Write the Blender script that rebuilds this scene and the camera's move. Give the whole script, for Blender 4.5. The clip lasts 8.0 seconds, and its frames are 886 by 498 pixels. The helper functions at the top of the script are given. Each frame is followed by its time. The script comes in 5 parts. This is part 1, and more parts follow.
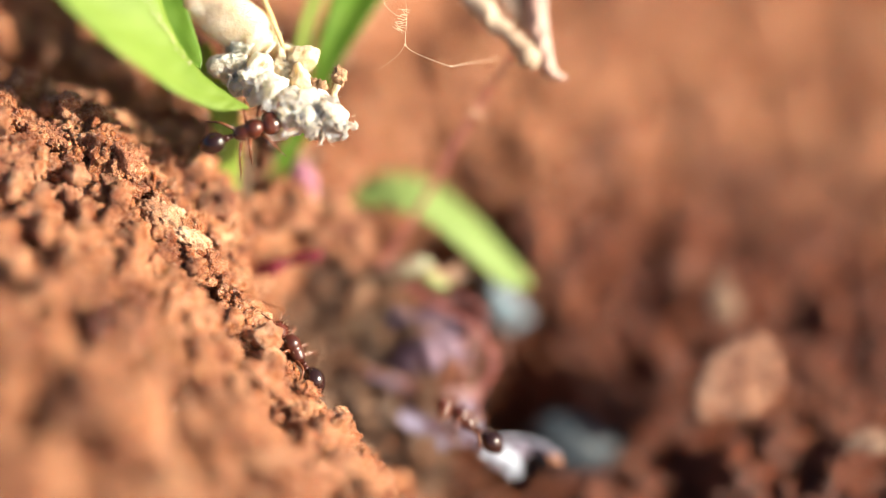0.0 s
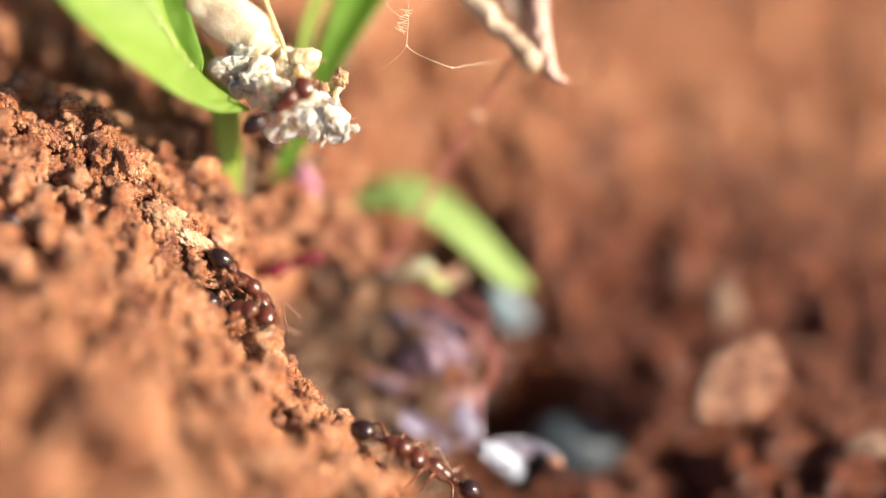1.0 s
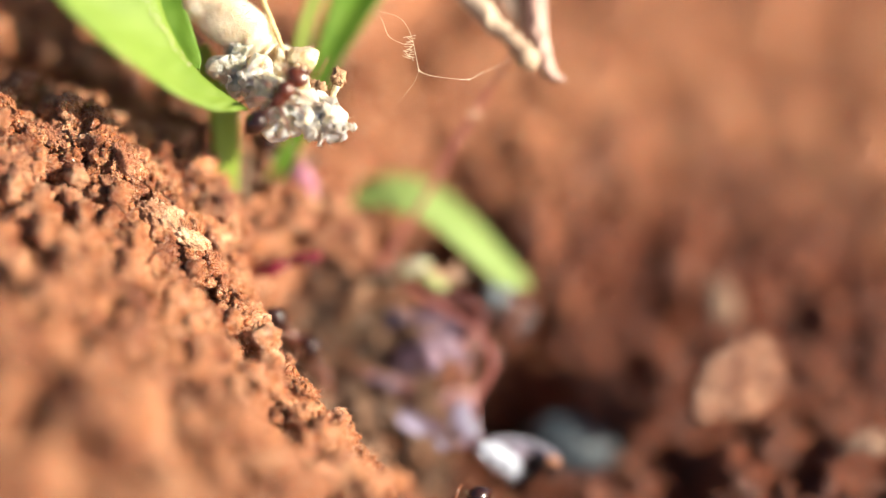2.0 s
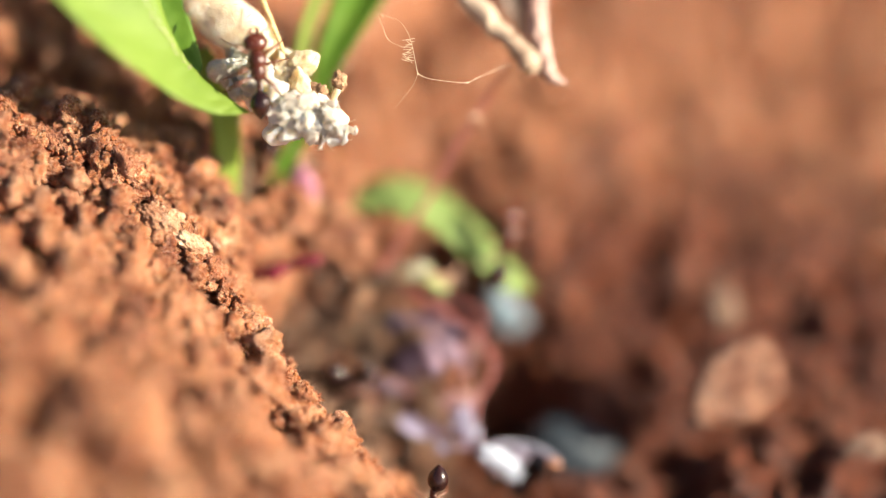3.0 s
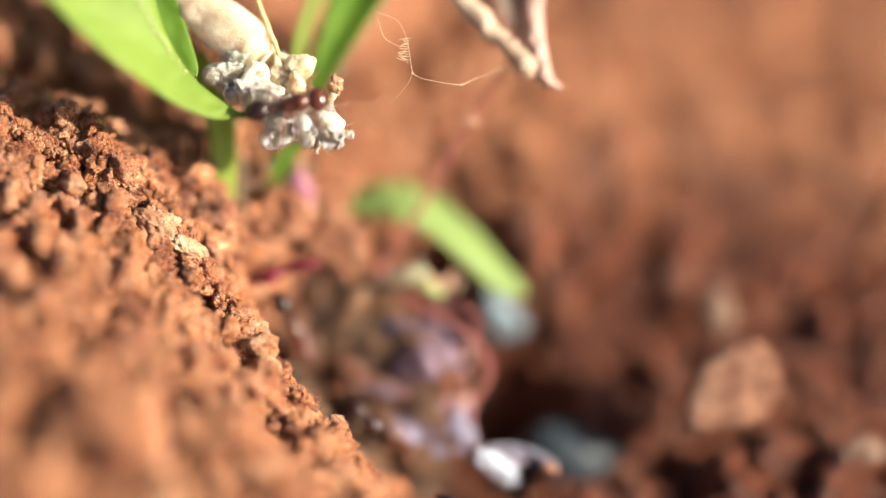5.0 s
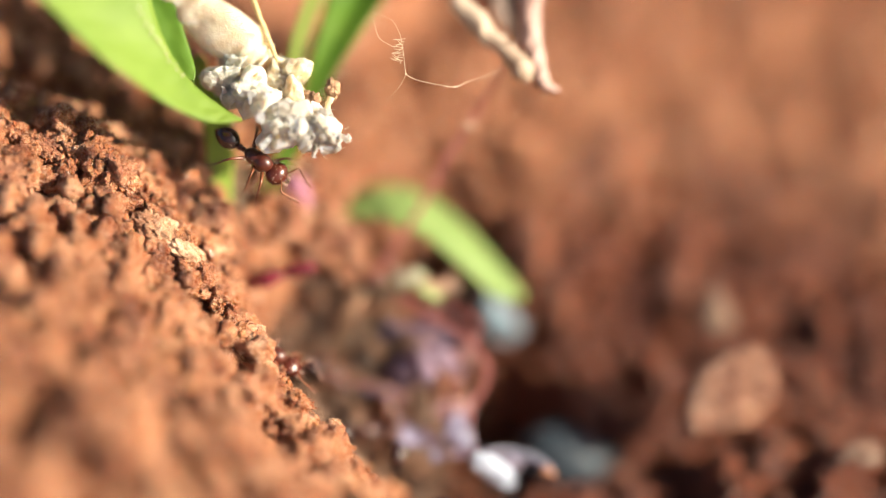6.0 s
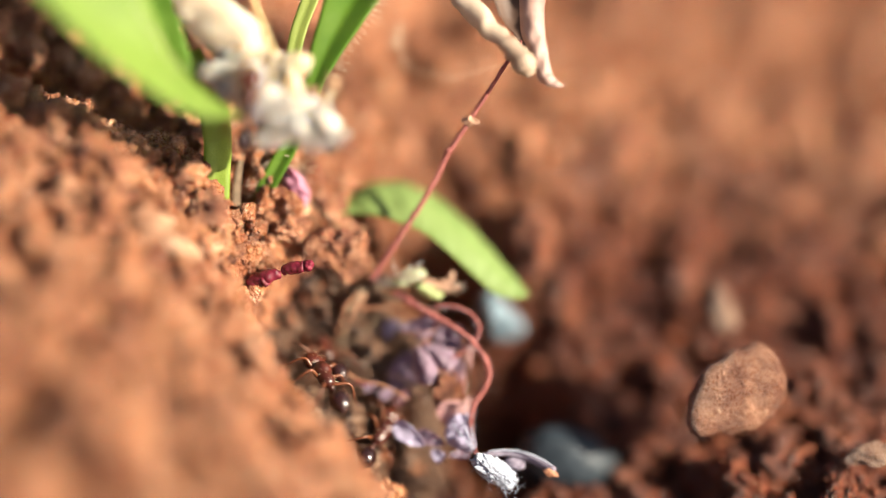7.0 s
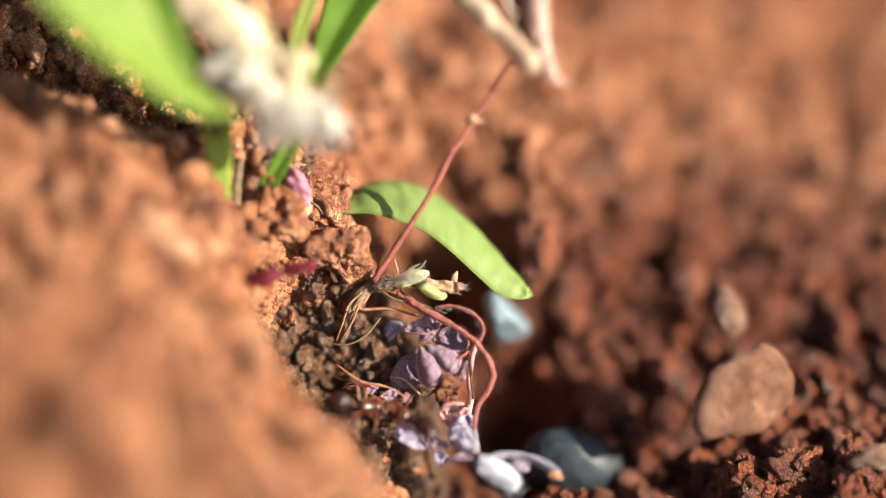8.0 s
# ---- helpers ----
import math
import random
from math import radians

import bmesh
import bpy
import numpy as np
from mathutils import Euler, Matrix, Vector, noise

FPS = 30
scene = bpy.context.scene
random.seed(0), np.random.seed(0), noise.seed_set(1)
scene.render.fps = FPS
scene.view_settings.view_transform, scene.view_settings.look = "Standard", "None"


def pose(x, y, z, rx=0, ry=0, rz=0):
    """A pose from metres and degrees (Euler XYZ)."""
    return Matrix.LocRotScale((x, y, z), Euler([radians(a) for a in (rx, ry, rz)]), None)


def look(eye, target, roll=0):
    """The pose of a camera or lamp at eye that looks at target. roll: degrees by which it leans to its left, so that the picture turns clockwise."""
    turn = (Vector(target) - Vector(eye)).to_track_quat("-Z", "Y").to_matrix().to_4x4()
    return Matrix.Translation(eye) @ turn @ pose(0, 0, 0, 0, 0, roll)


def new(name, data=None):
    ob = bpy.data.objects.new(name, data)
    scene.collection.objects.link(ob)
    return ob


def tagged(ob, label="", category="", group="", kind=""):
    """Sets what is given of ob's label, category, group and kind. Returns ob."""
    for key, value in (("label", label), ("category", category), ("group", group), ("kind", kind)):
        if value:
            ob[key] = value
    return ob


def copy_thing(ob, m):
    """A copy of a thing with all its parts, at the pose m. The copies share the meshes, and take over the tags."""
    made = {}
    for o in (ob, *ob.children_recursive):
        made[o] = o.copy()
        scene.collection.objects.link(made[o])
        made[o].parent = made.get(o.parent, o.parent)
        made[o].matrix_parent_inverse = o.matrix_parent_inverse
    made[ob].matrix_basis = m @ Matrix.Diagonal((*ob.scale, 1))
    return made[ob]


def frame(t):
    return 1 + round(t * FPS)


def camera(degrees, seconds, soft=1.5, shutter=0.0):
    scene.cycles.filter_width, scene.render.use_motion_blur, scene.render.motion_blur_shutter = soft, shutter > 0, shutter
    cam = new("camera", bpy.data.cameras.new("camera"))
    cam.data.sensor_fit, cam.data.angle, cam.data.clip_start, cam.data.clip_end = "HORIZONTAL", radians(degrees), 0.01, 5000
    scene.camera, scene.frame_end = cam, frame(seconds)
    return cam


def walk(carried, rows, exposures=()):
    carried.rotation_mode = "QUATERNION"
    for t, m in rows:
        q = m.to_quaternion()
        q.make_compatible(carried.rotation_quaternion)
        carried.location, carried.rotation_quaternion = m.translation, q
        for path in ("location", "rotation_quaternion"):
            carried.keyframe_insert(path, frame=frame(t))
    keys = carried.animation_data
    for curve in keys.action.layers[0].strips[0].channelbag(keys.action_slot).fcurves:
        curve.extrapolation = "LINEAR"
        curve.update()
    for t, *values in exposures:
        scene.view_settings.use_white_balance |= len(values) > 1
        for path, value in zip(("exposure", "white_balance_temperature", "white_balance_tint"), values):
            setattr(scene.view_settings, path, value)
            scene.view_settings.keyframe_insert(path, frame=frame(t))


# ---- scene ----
# Everything below is planned in millimetres; part() turns millimetres into metres.
MM = 0.001
FORWARD = Vector((0.0, math.cos(radians(42)), -math.sin(radians(42))))
UPWARD = Vector((0.0, math.sin(radians(42)), math.cos(radians(42))))
REACH = 157.0          # from the lens to the plane that is sharp

# ---- camera ----
cam = camera(12.0, 8.0, soft=1.0, shutter=0.5)
cam.data.dof.use_dof = True
cam.data.dof.focus_distance = REACH * MM
cam.data.dof.aperture_fstop = 5.4
cam.data.dof.aperture_blades = 7


def eye(right, up, ahead):
    p = FORWARD * (ahead - REACH) + UPWARD * up + Vector((right, 0, 0))
    return pose(p.x * MM, p.y * MM, p.z * MM, 48)


# sideways, upwards and forward creep of the lens, in millimetres
walk(cam, [(t, eye(r, u, a)) for t, r, u, a in (
    (0.0, -0.000, -0.168, 0.00),
    (0.5, -0.063, -0.084, 0.00),
    (1.0, -0.053, -0.084, 0.00),
    (1.5, 0.063, -0.189, 0.00),
    (2.2, 0.021, -0.084, 0.00),
    (3.0, -0.000, 0.000, 0.00),
    (3.5, -0.000, 0.000, 0.00),
    (4.0, -0.000, 0.042, 0.00),
    (4.5, 0.084, 0.095, 0.00),
    (5.2, 0.168, 0.189, 0.00),
    (6.0, 0.253, 0.295, 0.00),
    (6.2, 0.261, 0.219, 0.00),
    (6.5, 0.274, 0.105, 0.90),
    (6.6, 0.261, 0.126, 1.50),
    (6.8, 0.236, 0.168, 2.20),
    (7.0, 0.210, 0.210, 2.60),
    (7.2, 0.202, 0.227, 3.00),
    (7.5, 0.189, 0.253, 3.80),
    (7.8, 0.126, 0.227, 4.35),
    (8.0, 0.084, 0.210, 4.45),
)], exposures=((0, 1.58), (4.0, 1.53), (8.0, 1.47)))

# ---- light ----
SUN_FROM = Vector((0.79, -0.24, 0.43)).normalized()
sky = bpy.data.worlds.new("sky")
scene.world = sky
sky.use_nodes = True
sky_nodes = sky.node_tree.nodes
sky_tex = sky_nodes.new("ShaderNodeTexSky")
sky_tex.sky_type = "NISHITA"
sky_tex.sun_disc = False
sky_tex.air_density, sky_tex.dust_density, sky_tex.ozone_density = 0.7, 3.0, 0.6
sky_tex.sun_elevation = math.asin(SUN_FROM.z)
sky_tex.sun_rotation = math.atan2(SUN_FROM.x, SUN_FROM.y)
sky_nodes["Background"].inputs["Strength"].default_value = 0.05
sky.node_tree.links.new(sky_tex.outputs["Color"], sky_nodes["Background"].inputs["Color"])
sun_data = bpy.data.lights.new("sun", "SUN")
sun_data.energy, sun_data.angle, sun_data.color = 5.0, radians(0.53), (1.0, 0.88, 0.70)
sun = new("sun", sun_data)
sun.matrix_basis = look(SUN_FROM * 2, (0, 0, 0))


# ---- materials ----
class Nodes:
    """A short way to write a node material. Lengths inside it are millimetres."""

    def __init__(self, name):
        self.m = bpy.data.materials.new(name)
        self.m.use_nodes = True
        self.t = self.m.node_tree
        self.t.nodes.clear()
        self.out = self.n("OutputMaterial")
        self.place = self.n("VectorMath", operation="SCALE")
        self.place.inputs["Scale"].default_value = 1000.0
        self.link(self.n("TexCoord").outputs["Object"], self.place.inputs[0])

    def n(self, kind, **settings):
        node = self.t.nodes.new("ShaderNode" + kind)
        if "operation" in settings:
            node.operation = settings["operation"]
        if "data_type" in settings:
            node.data_type = settings["data_type"]
        if "blend_type" in settings:
            node.blend_type = settings["blend_type"]
        if "feature" in settings:
            node.feature = settings["feature"]
        return node

    def link(self, a, b):
        self.t.links.new(a, b)

    def noise(self, scale, detail=4.0, rough=0.6, distort=0.0):
        node = self.n("TexNoise")
        node.inputs["Scale"].default_value = scale
        node.inputs["Detail"].default_value = detail
        node.inputs["Roughness"].default_value = rough
        node.inputs["Distortion"].default_value = distort
        self.link(self.place.outputs[0], node.inputs["Vector"])
        return node.outputs["Fac"]

    def ramp(self, fac, *stops):
        node = self.n("ValToRGB")
        el = node.color_ramp.elements
        while len(el) < len(stops):
            el.new(0.5)
        for e, (at, col) in zip(el, stops):
            e.position = at
            e.color = (*col, 1.0) if len(col) == 3 else col
        self.link(fac, node.inputs["Fac"])
        return node.outputs["Color"]

    def mix(self, fac, a, b, blend="MIX"):
        node = self.n("Mix", data_type="RGBA", blend_type=blend)
        for value, slot in ((fac, node.inputs[0]), (a, node.inputs[6]), (b, node.inputs[7])):
            if isinstance(value, (int, float)):
                slot.default_value = value
            elif isinstance(value, tuple):
                slot.default_value = (*value, 1.0)
            else:
                self.link(value, slot)
        return node.outputs[2]

    def maths(self, op, a, b):
        node = self.n("Math", operation=op)
        for value, slot in ((a, node.inputs[0]), (b, node.inputs[1])):
            if isinstance(value, (int, float)):
                slot.default_value = value
            else:
                self.link(value, slot)
        return node.outputs[0]

    def bump(self, height, millimetres, strength=1.0):
        node = self.n("Bump")
        node.inputs["Distance"].default_value = millimetres * MM
        node.inputs["Strength"].default_value = strength
        self.link(height, node.inputs["Height"])
        return node.outputs["Normal"]

    def surface(self, colour, rough, normal=None, translucent=None, spec=0.5, coat=0.0, sss=0.0, radius=(0.3, 0.15, 0.08)):
        b = self.n("BsdfPrincipled")
        for value, key in ((colour, "Base Color"), (rough, "Roughness")):
            if isinstance(value, (int, float)):
                b.inputs[key].default_value = value
            elif isinstance(value, tuple):
                b.inputs[key].default_value = (*value, 1.0)
            else:
                self.link(value, b.inputs[key])
        b.inputs["Specular IOR Level"].default_value = spec
        b.inputs["Coat Weight"].default_value = coat
        b.inputs["Coat Roughness"].default_value = 0.12
        if sss:
            b.inputs["Subsurface Weight"].default_value = sss
            b.inputs["Subsurface Radius"].default_value = radius
            b.inputs["Subsurface Scale"].default_value = MM
        if normal is not None:
            self.link(normal, b.inputs["Normal"])
        end = b.outputs[0]
        if translucent:
            amount, tint = translucent
            tr = self.n("BsdfTranslucent")
            if isinstance(tint, tuple):
                tr.inputs["Color"].default_value = (*tint, 1.0)
            else:
                self.link(tint, tr.inputs["Color"])
            ms = self.n("MixShader")
            ms.inputs[0].default_value = amount
            self.link(end, ms.inputs[1])
            self.link(tr.outputs[0], ms.inputs[2])
            end = ms.outputs[0]
        self.link(end, self.out.inputs["Surface"])
        return self.m


def soil_material(name, dark, mid, light, shift="none", packed=1.0, damp_shade=0.0, gloss=0.0, glow=0.0):
    k = Nodes(name)
    col = k.ramp(k.noise(0.55, 6.0, 0.65), (0.34, dark), (0.52, mid), (0.72, light))
    grain = k.noise(5.0, 6.0, 0.75)
    col = k.mix(0.55, col, k.ramp(grain, (0.36, dark), (0.50, mid), (0.65, light)))
    if shift == "island":
        vary = k.n("NewGeometry").outputs["Random Per Island"]
    elif shift == "object":
        vary = k.n("ObjectInfo").outputs["Random"]
    else:
        vary = k.noise(0.12, 2.0)
    col = k.mix(0.55, col, k.ramp(vary, (0.0, (0.62, 0.52, 0.46)), (0.45, (0.95, 0.92, 0.9)), (1.0, (1.12, 1.12, 1.14))), "MULTIPLY")
    blotch = k.ramp(k.noise(0.8, 3.0, 0.6), (0.38, (0.60, 0.44, 0.36)), (0.50, (1.02, 1.0, 0.97)), (0.62, (1.36, 1.48, 1.58)))
    col = k.mix(0.9, col, blotch, "MULTIPLY")
    pale = k.ramp(k.noise(2.3, 3.0, 0.5), (0.66, (0, 0, 0)), (0.74, (1, 1, 1)))
    col = k.mix(k.maths("MULTIPLY", pale, 0.45), col, (0.62, 0.42, 0.27))
    if damp_shade:
        # low ground round the hollow: shade and damp painted in, darker, redder, ragged edge
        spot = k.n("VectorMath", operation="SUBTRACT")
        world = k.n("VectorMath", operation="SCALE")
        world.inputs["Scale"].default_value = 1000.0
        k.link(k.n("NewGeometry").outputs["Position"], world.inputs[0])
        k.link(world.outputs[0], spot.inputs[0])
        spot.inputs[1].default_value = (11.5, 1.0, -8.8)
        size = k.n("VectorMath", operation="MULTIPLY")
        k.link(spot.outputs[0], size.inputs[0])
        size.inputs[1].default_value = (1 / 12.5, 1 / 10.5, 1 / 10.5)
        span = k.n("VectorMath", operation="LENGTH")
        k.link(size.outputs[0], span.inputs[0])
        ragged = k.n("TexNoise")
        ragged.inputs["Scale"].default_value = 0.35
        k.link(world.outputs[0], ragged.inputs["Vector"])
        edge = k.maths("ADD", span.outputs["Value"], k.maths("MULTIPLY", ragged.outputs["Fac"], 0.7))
        # share of the painted darkening, falling off past the ragged edge
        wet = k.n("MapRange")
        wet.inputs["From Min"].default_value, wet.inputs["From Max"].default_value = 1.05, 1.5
        wet.inputs["To Min"].default_value, wet.inputs["To Max"].default_value = damp_shade, 0.0
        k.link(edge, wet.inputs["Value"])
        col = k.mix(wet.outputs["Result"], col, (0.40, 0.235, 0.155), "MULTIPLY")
    # moist specks glint in the sun
    rough = k.ramp(k.noise(16.0, 2.0, 0.5), (0.36, (0.7, 0.7, 0.7)), (0.50, (0.4, 0.4, 0.4)), (0.62, (0.13, 0.13, 0.13)))
    if gloss:
        rough = gloss
    # the crumbs are packed from still finer grains
    pack = []
    for scale, weight in ((4.6, -0.35 * packed), (10.0, -0.30 * packed)):
        cells = k.n("TexVoronoi")
        cells.inputs["Scale"].default_value = scale
        bent = k.n("VectorMath", operation="MULTIPLY_ADD")
        wander = k.n("TexNoise")
        wander.inputs["Scale"].default_value = 1.7
        k.link(k.place.outputs[0], wander.inputs["Vector"])
        k.link(wander.outputs["Color"], bent.inputs[0])
        bent.inputs[1].default_value = (0.9, 0.9, 0.9)
        k.link(k.place.outputs[0], bent.inputs[2])
        k.link(bent.outputs[0], cells.inputs["Vector"])
        pack.append(k.maths("MULTIPLY", cells.outputs["Distance"], weight))
    both = k.maths("ADD", k.maths("ADD", pack[0], pack[1]), k.maths("MULTIPLY", grain, 0.5))
    return k.surface(col, rough, k.bump(both, 0.42, 1.0), spec=0.75, sss=glow, radius=(0.32, 0.07, 0.03))


SOIL_DARK, SOIL_MID, SOIL_LIGHT = (0.145, 0.036, 0.012), (0.40, 0.150, 0.062), (0.70, 0.41, 0.26)
soil = soil_material("red_soil", SOIL_DARK, SOIL_MID, SOIL_LIGHT, damp_shade=1.0)
soil_crumb = soil_material("red_soil_crumb", SOIL_DARK, SOIL_MID, SOIL_LIGHT, "island", damp_shade=1.0, glow=0.12)
# bank crumbs: redder darks and paler lights than the other crumbs
soil_bank = soil_material("moist_bank_crumb", (0.12, 0.026, 0.008), (0.40, 0.148, 0.056), (0.80, 0.51, 0.33), "island", damp_shade=1.0, glow=0.10)
soil_clod = soil_material("red_soil_clod", SOIL_DARK, SOIL_MID, SOIL_LIGHT, "object", damp_shade=1.0, gloss=0.6, glow=0.12)
soil_grit = soil_material("moist_red_grit", SOIL_DARK, SOIL_MID, SOIL_LIGHT, "island", 0.0, 0.0, 0.10, 0.15)
# grey-brown hollow grains, darkened in colour for the hollow's shade
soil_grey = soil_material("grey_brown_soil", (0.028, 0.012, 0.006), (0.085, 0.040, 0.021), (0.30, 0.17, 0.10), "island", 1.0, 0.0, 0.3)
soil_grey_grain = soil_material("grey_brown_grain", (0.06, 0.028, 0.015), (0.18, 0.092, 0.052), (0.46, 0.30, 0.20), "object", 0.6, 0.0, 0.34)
stone_tan = soil_material("tan_stone", (0.135, 0.056, 0.030), (0.23, 0.103, 0.057), (0.32, 0.165, 0.10), "object", 0.3)
stone_pale = soil_material("pale_stone", (0.14, 0.075, 0.048), (0.25, 0.15, 0.10), (0.40, 0.29, 0.22), "object", 0.3)
flake_tan = soil_material("pale_dry_earth", (0.36, 0.17, 0.09), (0.58, 0.34, 0.20), (0.72, 0.49, 0.33), "object", 0.5)


def leaf_material(name, deep, fresh, through_colour, amount=0.4, rough=0.42, downy=0.0):
    k = Nodes(name)
    col = k.ramp(k.noise(0.5, 4.0, 0.55), (0.3, deep), (0.7, fresh))
    cells = k.n("TexVoronoi")
    cells.inputs["Scale"].default_value = 9.0
    k.link(k.place.outputs[0], cells.inputs["Vector"])
    col = k.mix(0.14, col, k.ramp(cells.outputs["Distance"], (0.0, deep), (0.6, fresh)))
    spots = k.ramp(k.noise(1.6, 2.0), (0.72, (0, 0, 0)), (0.78, (1, 1, 1)))
    col = k.mix(k.maths("MULTIPLY", spots, 0.25), col, (0.30, 0.27, 0.10))
    if downy:
        fuzz = k.ramp(k.noise(15.0, 3.0, 0.75), (0.46, (0, 0, 0)), (0.62, (1, 1, 1)))
        col = k.mix(k.maths("MULTIPLY", fuzz, downy), col, (0.66, 0.58, 0.62))
    return k.surface(col, rough, k.bump(cells.outputs["Distance"] if not downy else k.noise(16.0, 3.0, 0.7), 0.015 + 0.10 * downy, 0.6), (amount, through_colour), spec=0.5)


leaf_green = leaf_material("leaf_green", (0.15, 0.25, 0.030), (0.22, 0.33, 0.048), (0.40, 0.54, 0.045), 0.45, 0.62)
leaf_mid = leaf_material("leaf_mid_green", (0.16, 0.245, 0.060), (0.24, 0.335, 0.105), (0.33, 0.43, 0.09), 0.32, 0.6)
blade_green = leaf_material("blade_green", (0.07, 0.17, 0.015), (0.15, 0.27, 0.03), (0.24, 0.42, 0.02), 0.42)
blade_pale = leaf_material("blade_pale", (0.17, 0.26, 0.05), (0.32, 0.38, 0.09), (0.40, 0.48, 0.08), 0.4)
stem_green = leaf_material("stem_green", (0.16, 0.27, 0.03), (0.30, 0.40, 0.06), (0.45, 0.55, 0.05), 0.4)
purple_leaf = leaf_material("purple_leaf", (0.13, 0.065, 0.11), (0.30, 0.18, 0.27), (0.40, 0.16, 0.24), 0.25, 0.8, 0.5)
pink_leaf = leaf_material("pink_leaf", (0.36, 0.11, 0.20), (0.56, 0.24, 0.36), (0.6, 0.2, 0.3), 0.3, 0.6, 0.4)
pink_dull = leaf_material("dull_pink_leaf", (0.34, 0.15, 0.15), (0.58, 0.34, 0.33), (0.6, 0.3, 0.28), 0.25, 0.55, 0.25)
crimson_leaf = leaf_material("dark_red_leaf", (0.10, 0.02, 0.025), (0.26, 0.07, 0.075), (0.4, 0.08, 0.08), 0.25, 0.55, 0.2)
lilac_leaf = leaf_material("lilac_leaf", (0.22, 0.19, 0.31), (0.42, 0.38, 0.54), (0.40, 0.28, 0.46), 0.25, 0.8, 0.35)
dry_lobe = leaf_material("dry_leaf_lobe", (0.26, 0.15, 0.12), (0.48, 0.33, 0.28), (0.5, 0.3, 0.24), 0.2, 0.55)
# darker copy of the dry leaf; carries the shade inside the curl
dry_shaded = leaf_material("dry_leaf_back", (0.05, 0.028, 0.02), (0.13, 0.075, 0.05), (0.12, 0.06, 0.03), 0.1, 0.6)
dry_leaf = leaf_material("dry_leaf", (0.20, 0.12, 0.075), (0.56, 0.45, 0.34), (0.5, 0.36, 0.25), 0.2, 0.6)


def fibre_material(name, dark, light, rough=0.6, scale=3.0, amount=0.0, relief=0.05, specks=0.0, glow=0.0):
    k = Nodes(name)
    f = k.noise(scale, 5.0, 0.65)
    col = k.ramp(f, (0.3, dark), (0.68, light))
    if specks:
        spot = k.ramp(k.noise(4.5, 3.0, 0.6), (0.64, (0, 0, 0)), (0.72, (1, 1, 1)))
        col = k.mix(k.maths("MULTIPLY", spot, specks), col, (0.20, 0.13, 0.075))
        tan = k.ramp(k.noise(0.9, 3.0, 0.6), (0.5, (0, 0, 0)), (0.72, (1, 1, 1)))
        col = k.mix(k.maths("MULTIPLY", tan, 0.5), col, (0.62, 0.43, 0.26))
    return k.surface(col, rough, k.bump(k.noise(scale * 2.5, 4.0, 0.7), relief, 0.8), (amount, light) if amount else None, sss=glow, radius=(1.0, 0.8, 0.55))


red_stem = fibre_material("red_stem", (0.20, 0.036, 0.034), (0.45, 0.15, 0.125), 0.5, 5.0, 0.12, 0.12)
brown_stem = fibre_material("brown_stem", (0.22, 0.09, 0.045), (0.46, 0.22, 0.12), 0.6, 4.0)
crimson = fibre_material("crimson_twig", (0.06, 0.005, 0.010), (0.22, 0.022, 0.045), 0.16, 3.0)
straw = fibre_material("straw", (0.52, 0.36, 0.14), (0.78, 0.62, 0.32), 0.5, 4.0, 0.2)
root = fibre_material("root", (0.07, 0.045, 0.025), (0.22, 0.15, 0.09), 0.75, 5.0)
wool = fibre_material("white_wool", (0.56, 0.47, 0.33), (0.80, 0.73, 0.58), 0.8, 1.6, 0.25, 0.08, 0.2, 0.9)
wool_white = fibre_material("white_crumb", (0.66, 0.60, 0.49), (0.85, 0.81, 0.72), 0.6, 2.6, 0.3, 0.10, 0.3, 1.0)
wool_cream = fibre_material("cream_crumb", (0.48, 0.36, 0.21), (0.80, 0.69, 0.50), 0.75, 1.8, 0.28, 0.08, 0.2, 0.9)
wool_grey = fibre_material("grey_green_crumb", (0.36, 0.36, 0.28), (0.64, 0.64, 0.56), 0.6, 1.5, 0.2, 0.12, 0.25, 0.5)
frost = fibre_material("frosted_hair", (0.31, 0.34, 0.42), (0.53, 0.58, 0.69), 0.7, 3.0, 0.2)
frost_dark = fibre_material("frosted_twig", (0.10, 0.08, 0.12), (0.29, 0.26, 0.33), 0.7, 3.0, 0.1)
sprout_pale = fibre_material("pale_sprout", (0.40, 0.46, 0.22), (0.68, 0.70, 0.48), 0.6, 3.0, 0.25)
silk = fibre_material("silk", (0.62, 0.50, 0.34), (0.84, 0.74, 0.58), 0.4, 6.0, 0.3, 0.01)
sprout_green = fibre_material("green_sprout", (0.22, 0.28, 0.08), (0.42, 0.47, 0.22), 0.5, 3.0, 0.25)
brown_pale = fibre_material("tan_bract", (0.36, 0.19, 0.11), (0.66, 0.43, 0.30), 0.6, 4.0, 0.2)
slate_pale = fibre_material("blue_grey_stone", (0.07, 0.11, 0.14), (0.26, 0.35, 0.41), 0.4, 1.2, 0.0, 0.1)
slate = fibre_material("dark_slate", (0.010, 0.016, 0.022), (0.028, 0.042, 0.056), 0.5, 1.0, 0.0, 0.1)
bud_brown = fibre_material("brown_bud", (0.20, 0.10, 0.05), (0.48, 0.30, 0.17), 0.7, 4.0, 0.0, 0.1)


def shell_material(name, dark, light, rough, through_colour):
    k = Nodes(name)
    col = k.ramp(k.noise(1.4, 3.0, 0.5), (0.35, dark), (0.7, light))
    return k.surface(col, rough, k.bump(k.noise(22.0, 2.0), 0.008, 0.5), (0.05, through_colour), spec=0.5, coat=0.2)


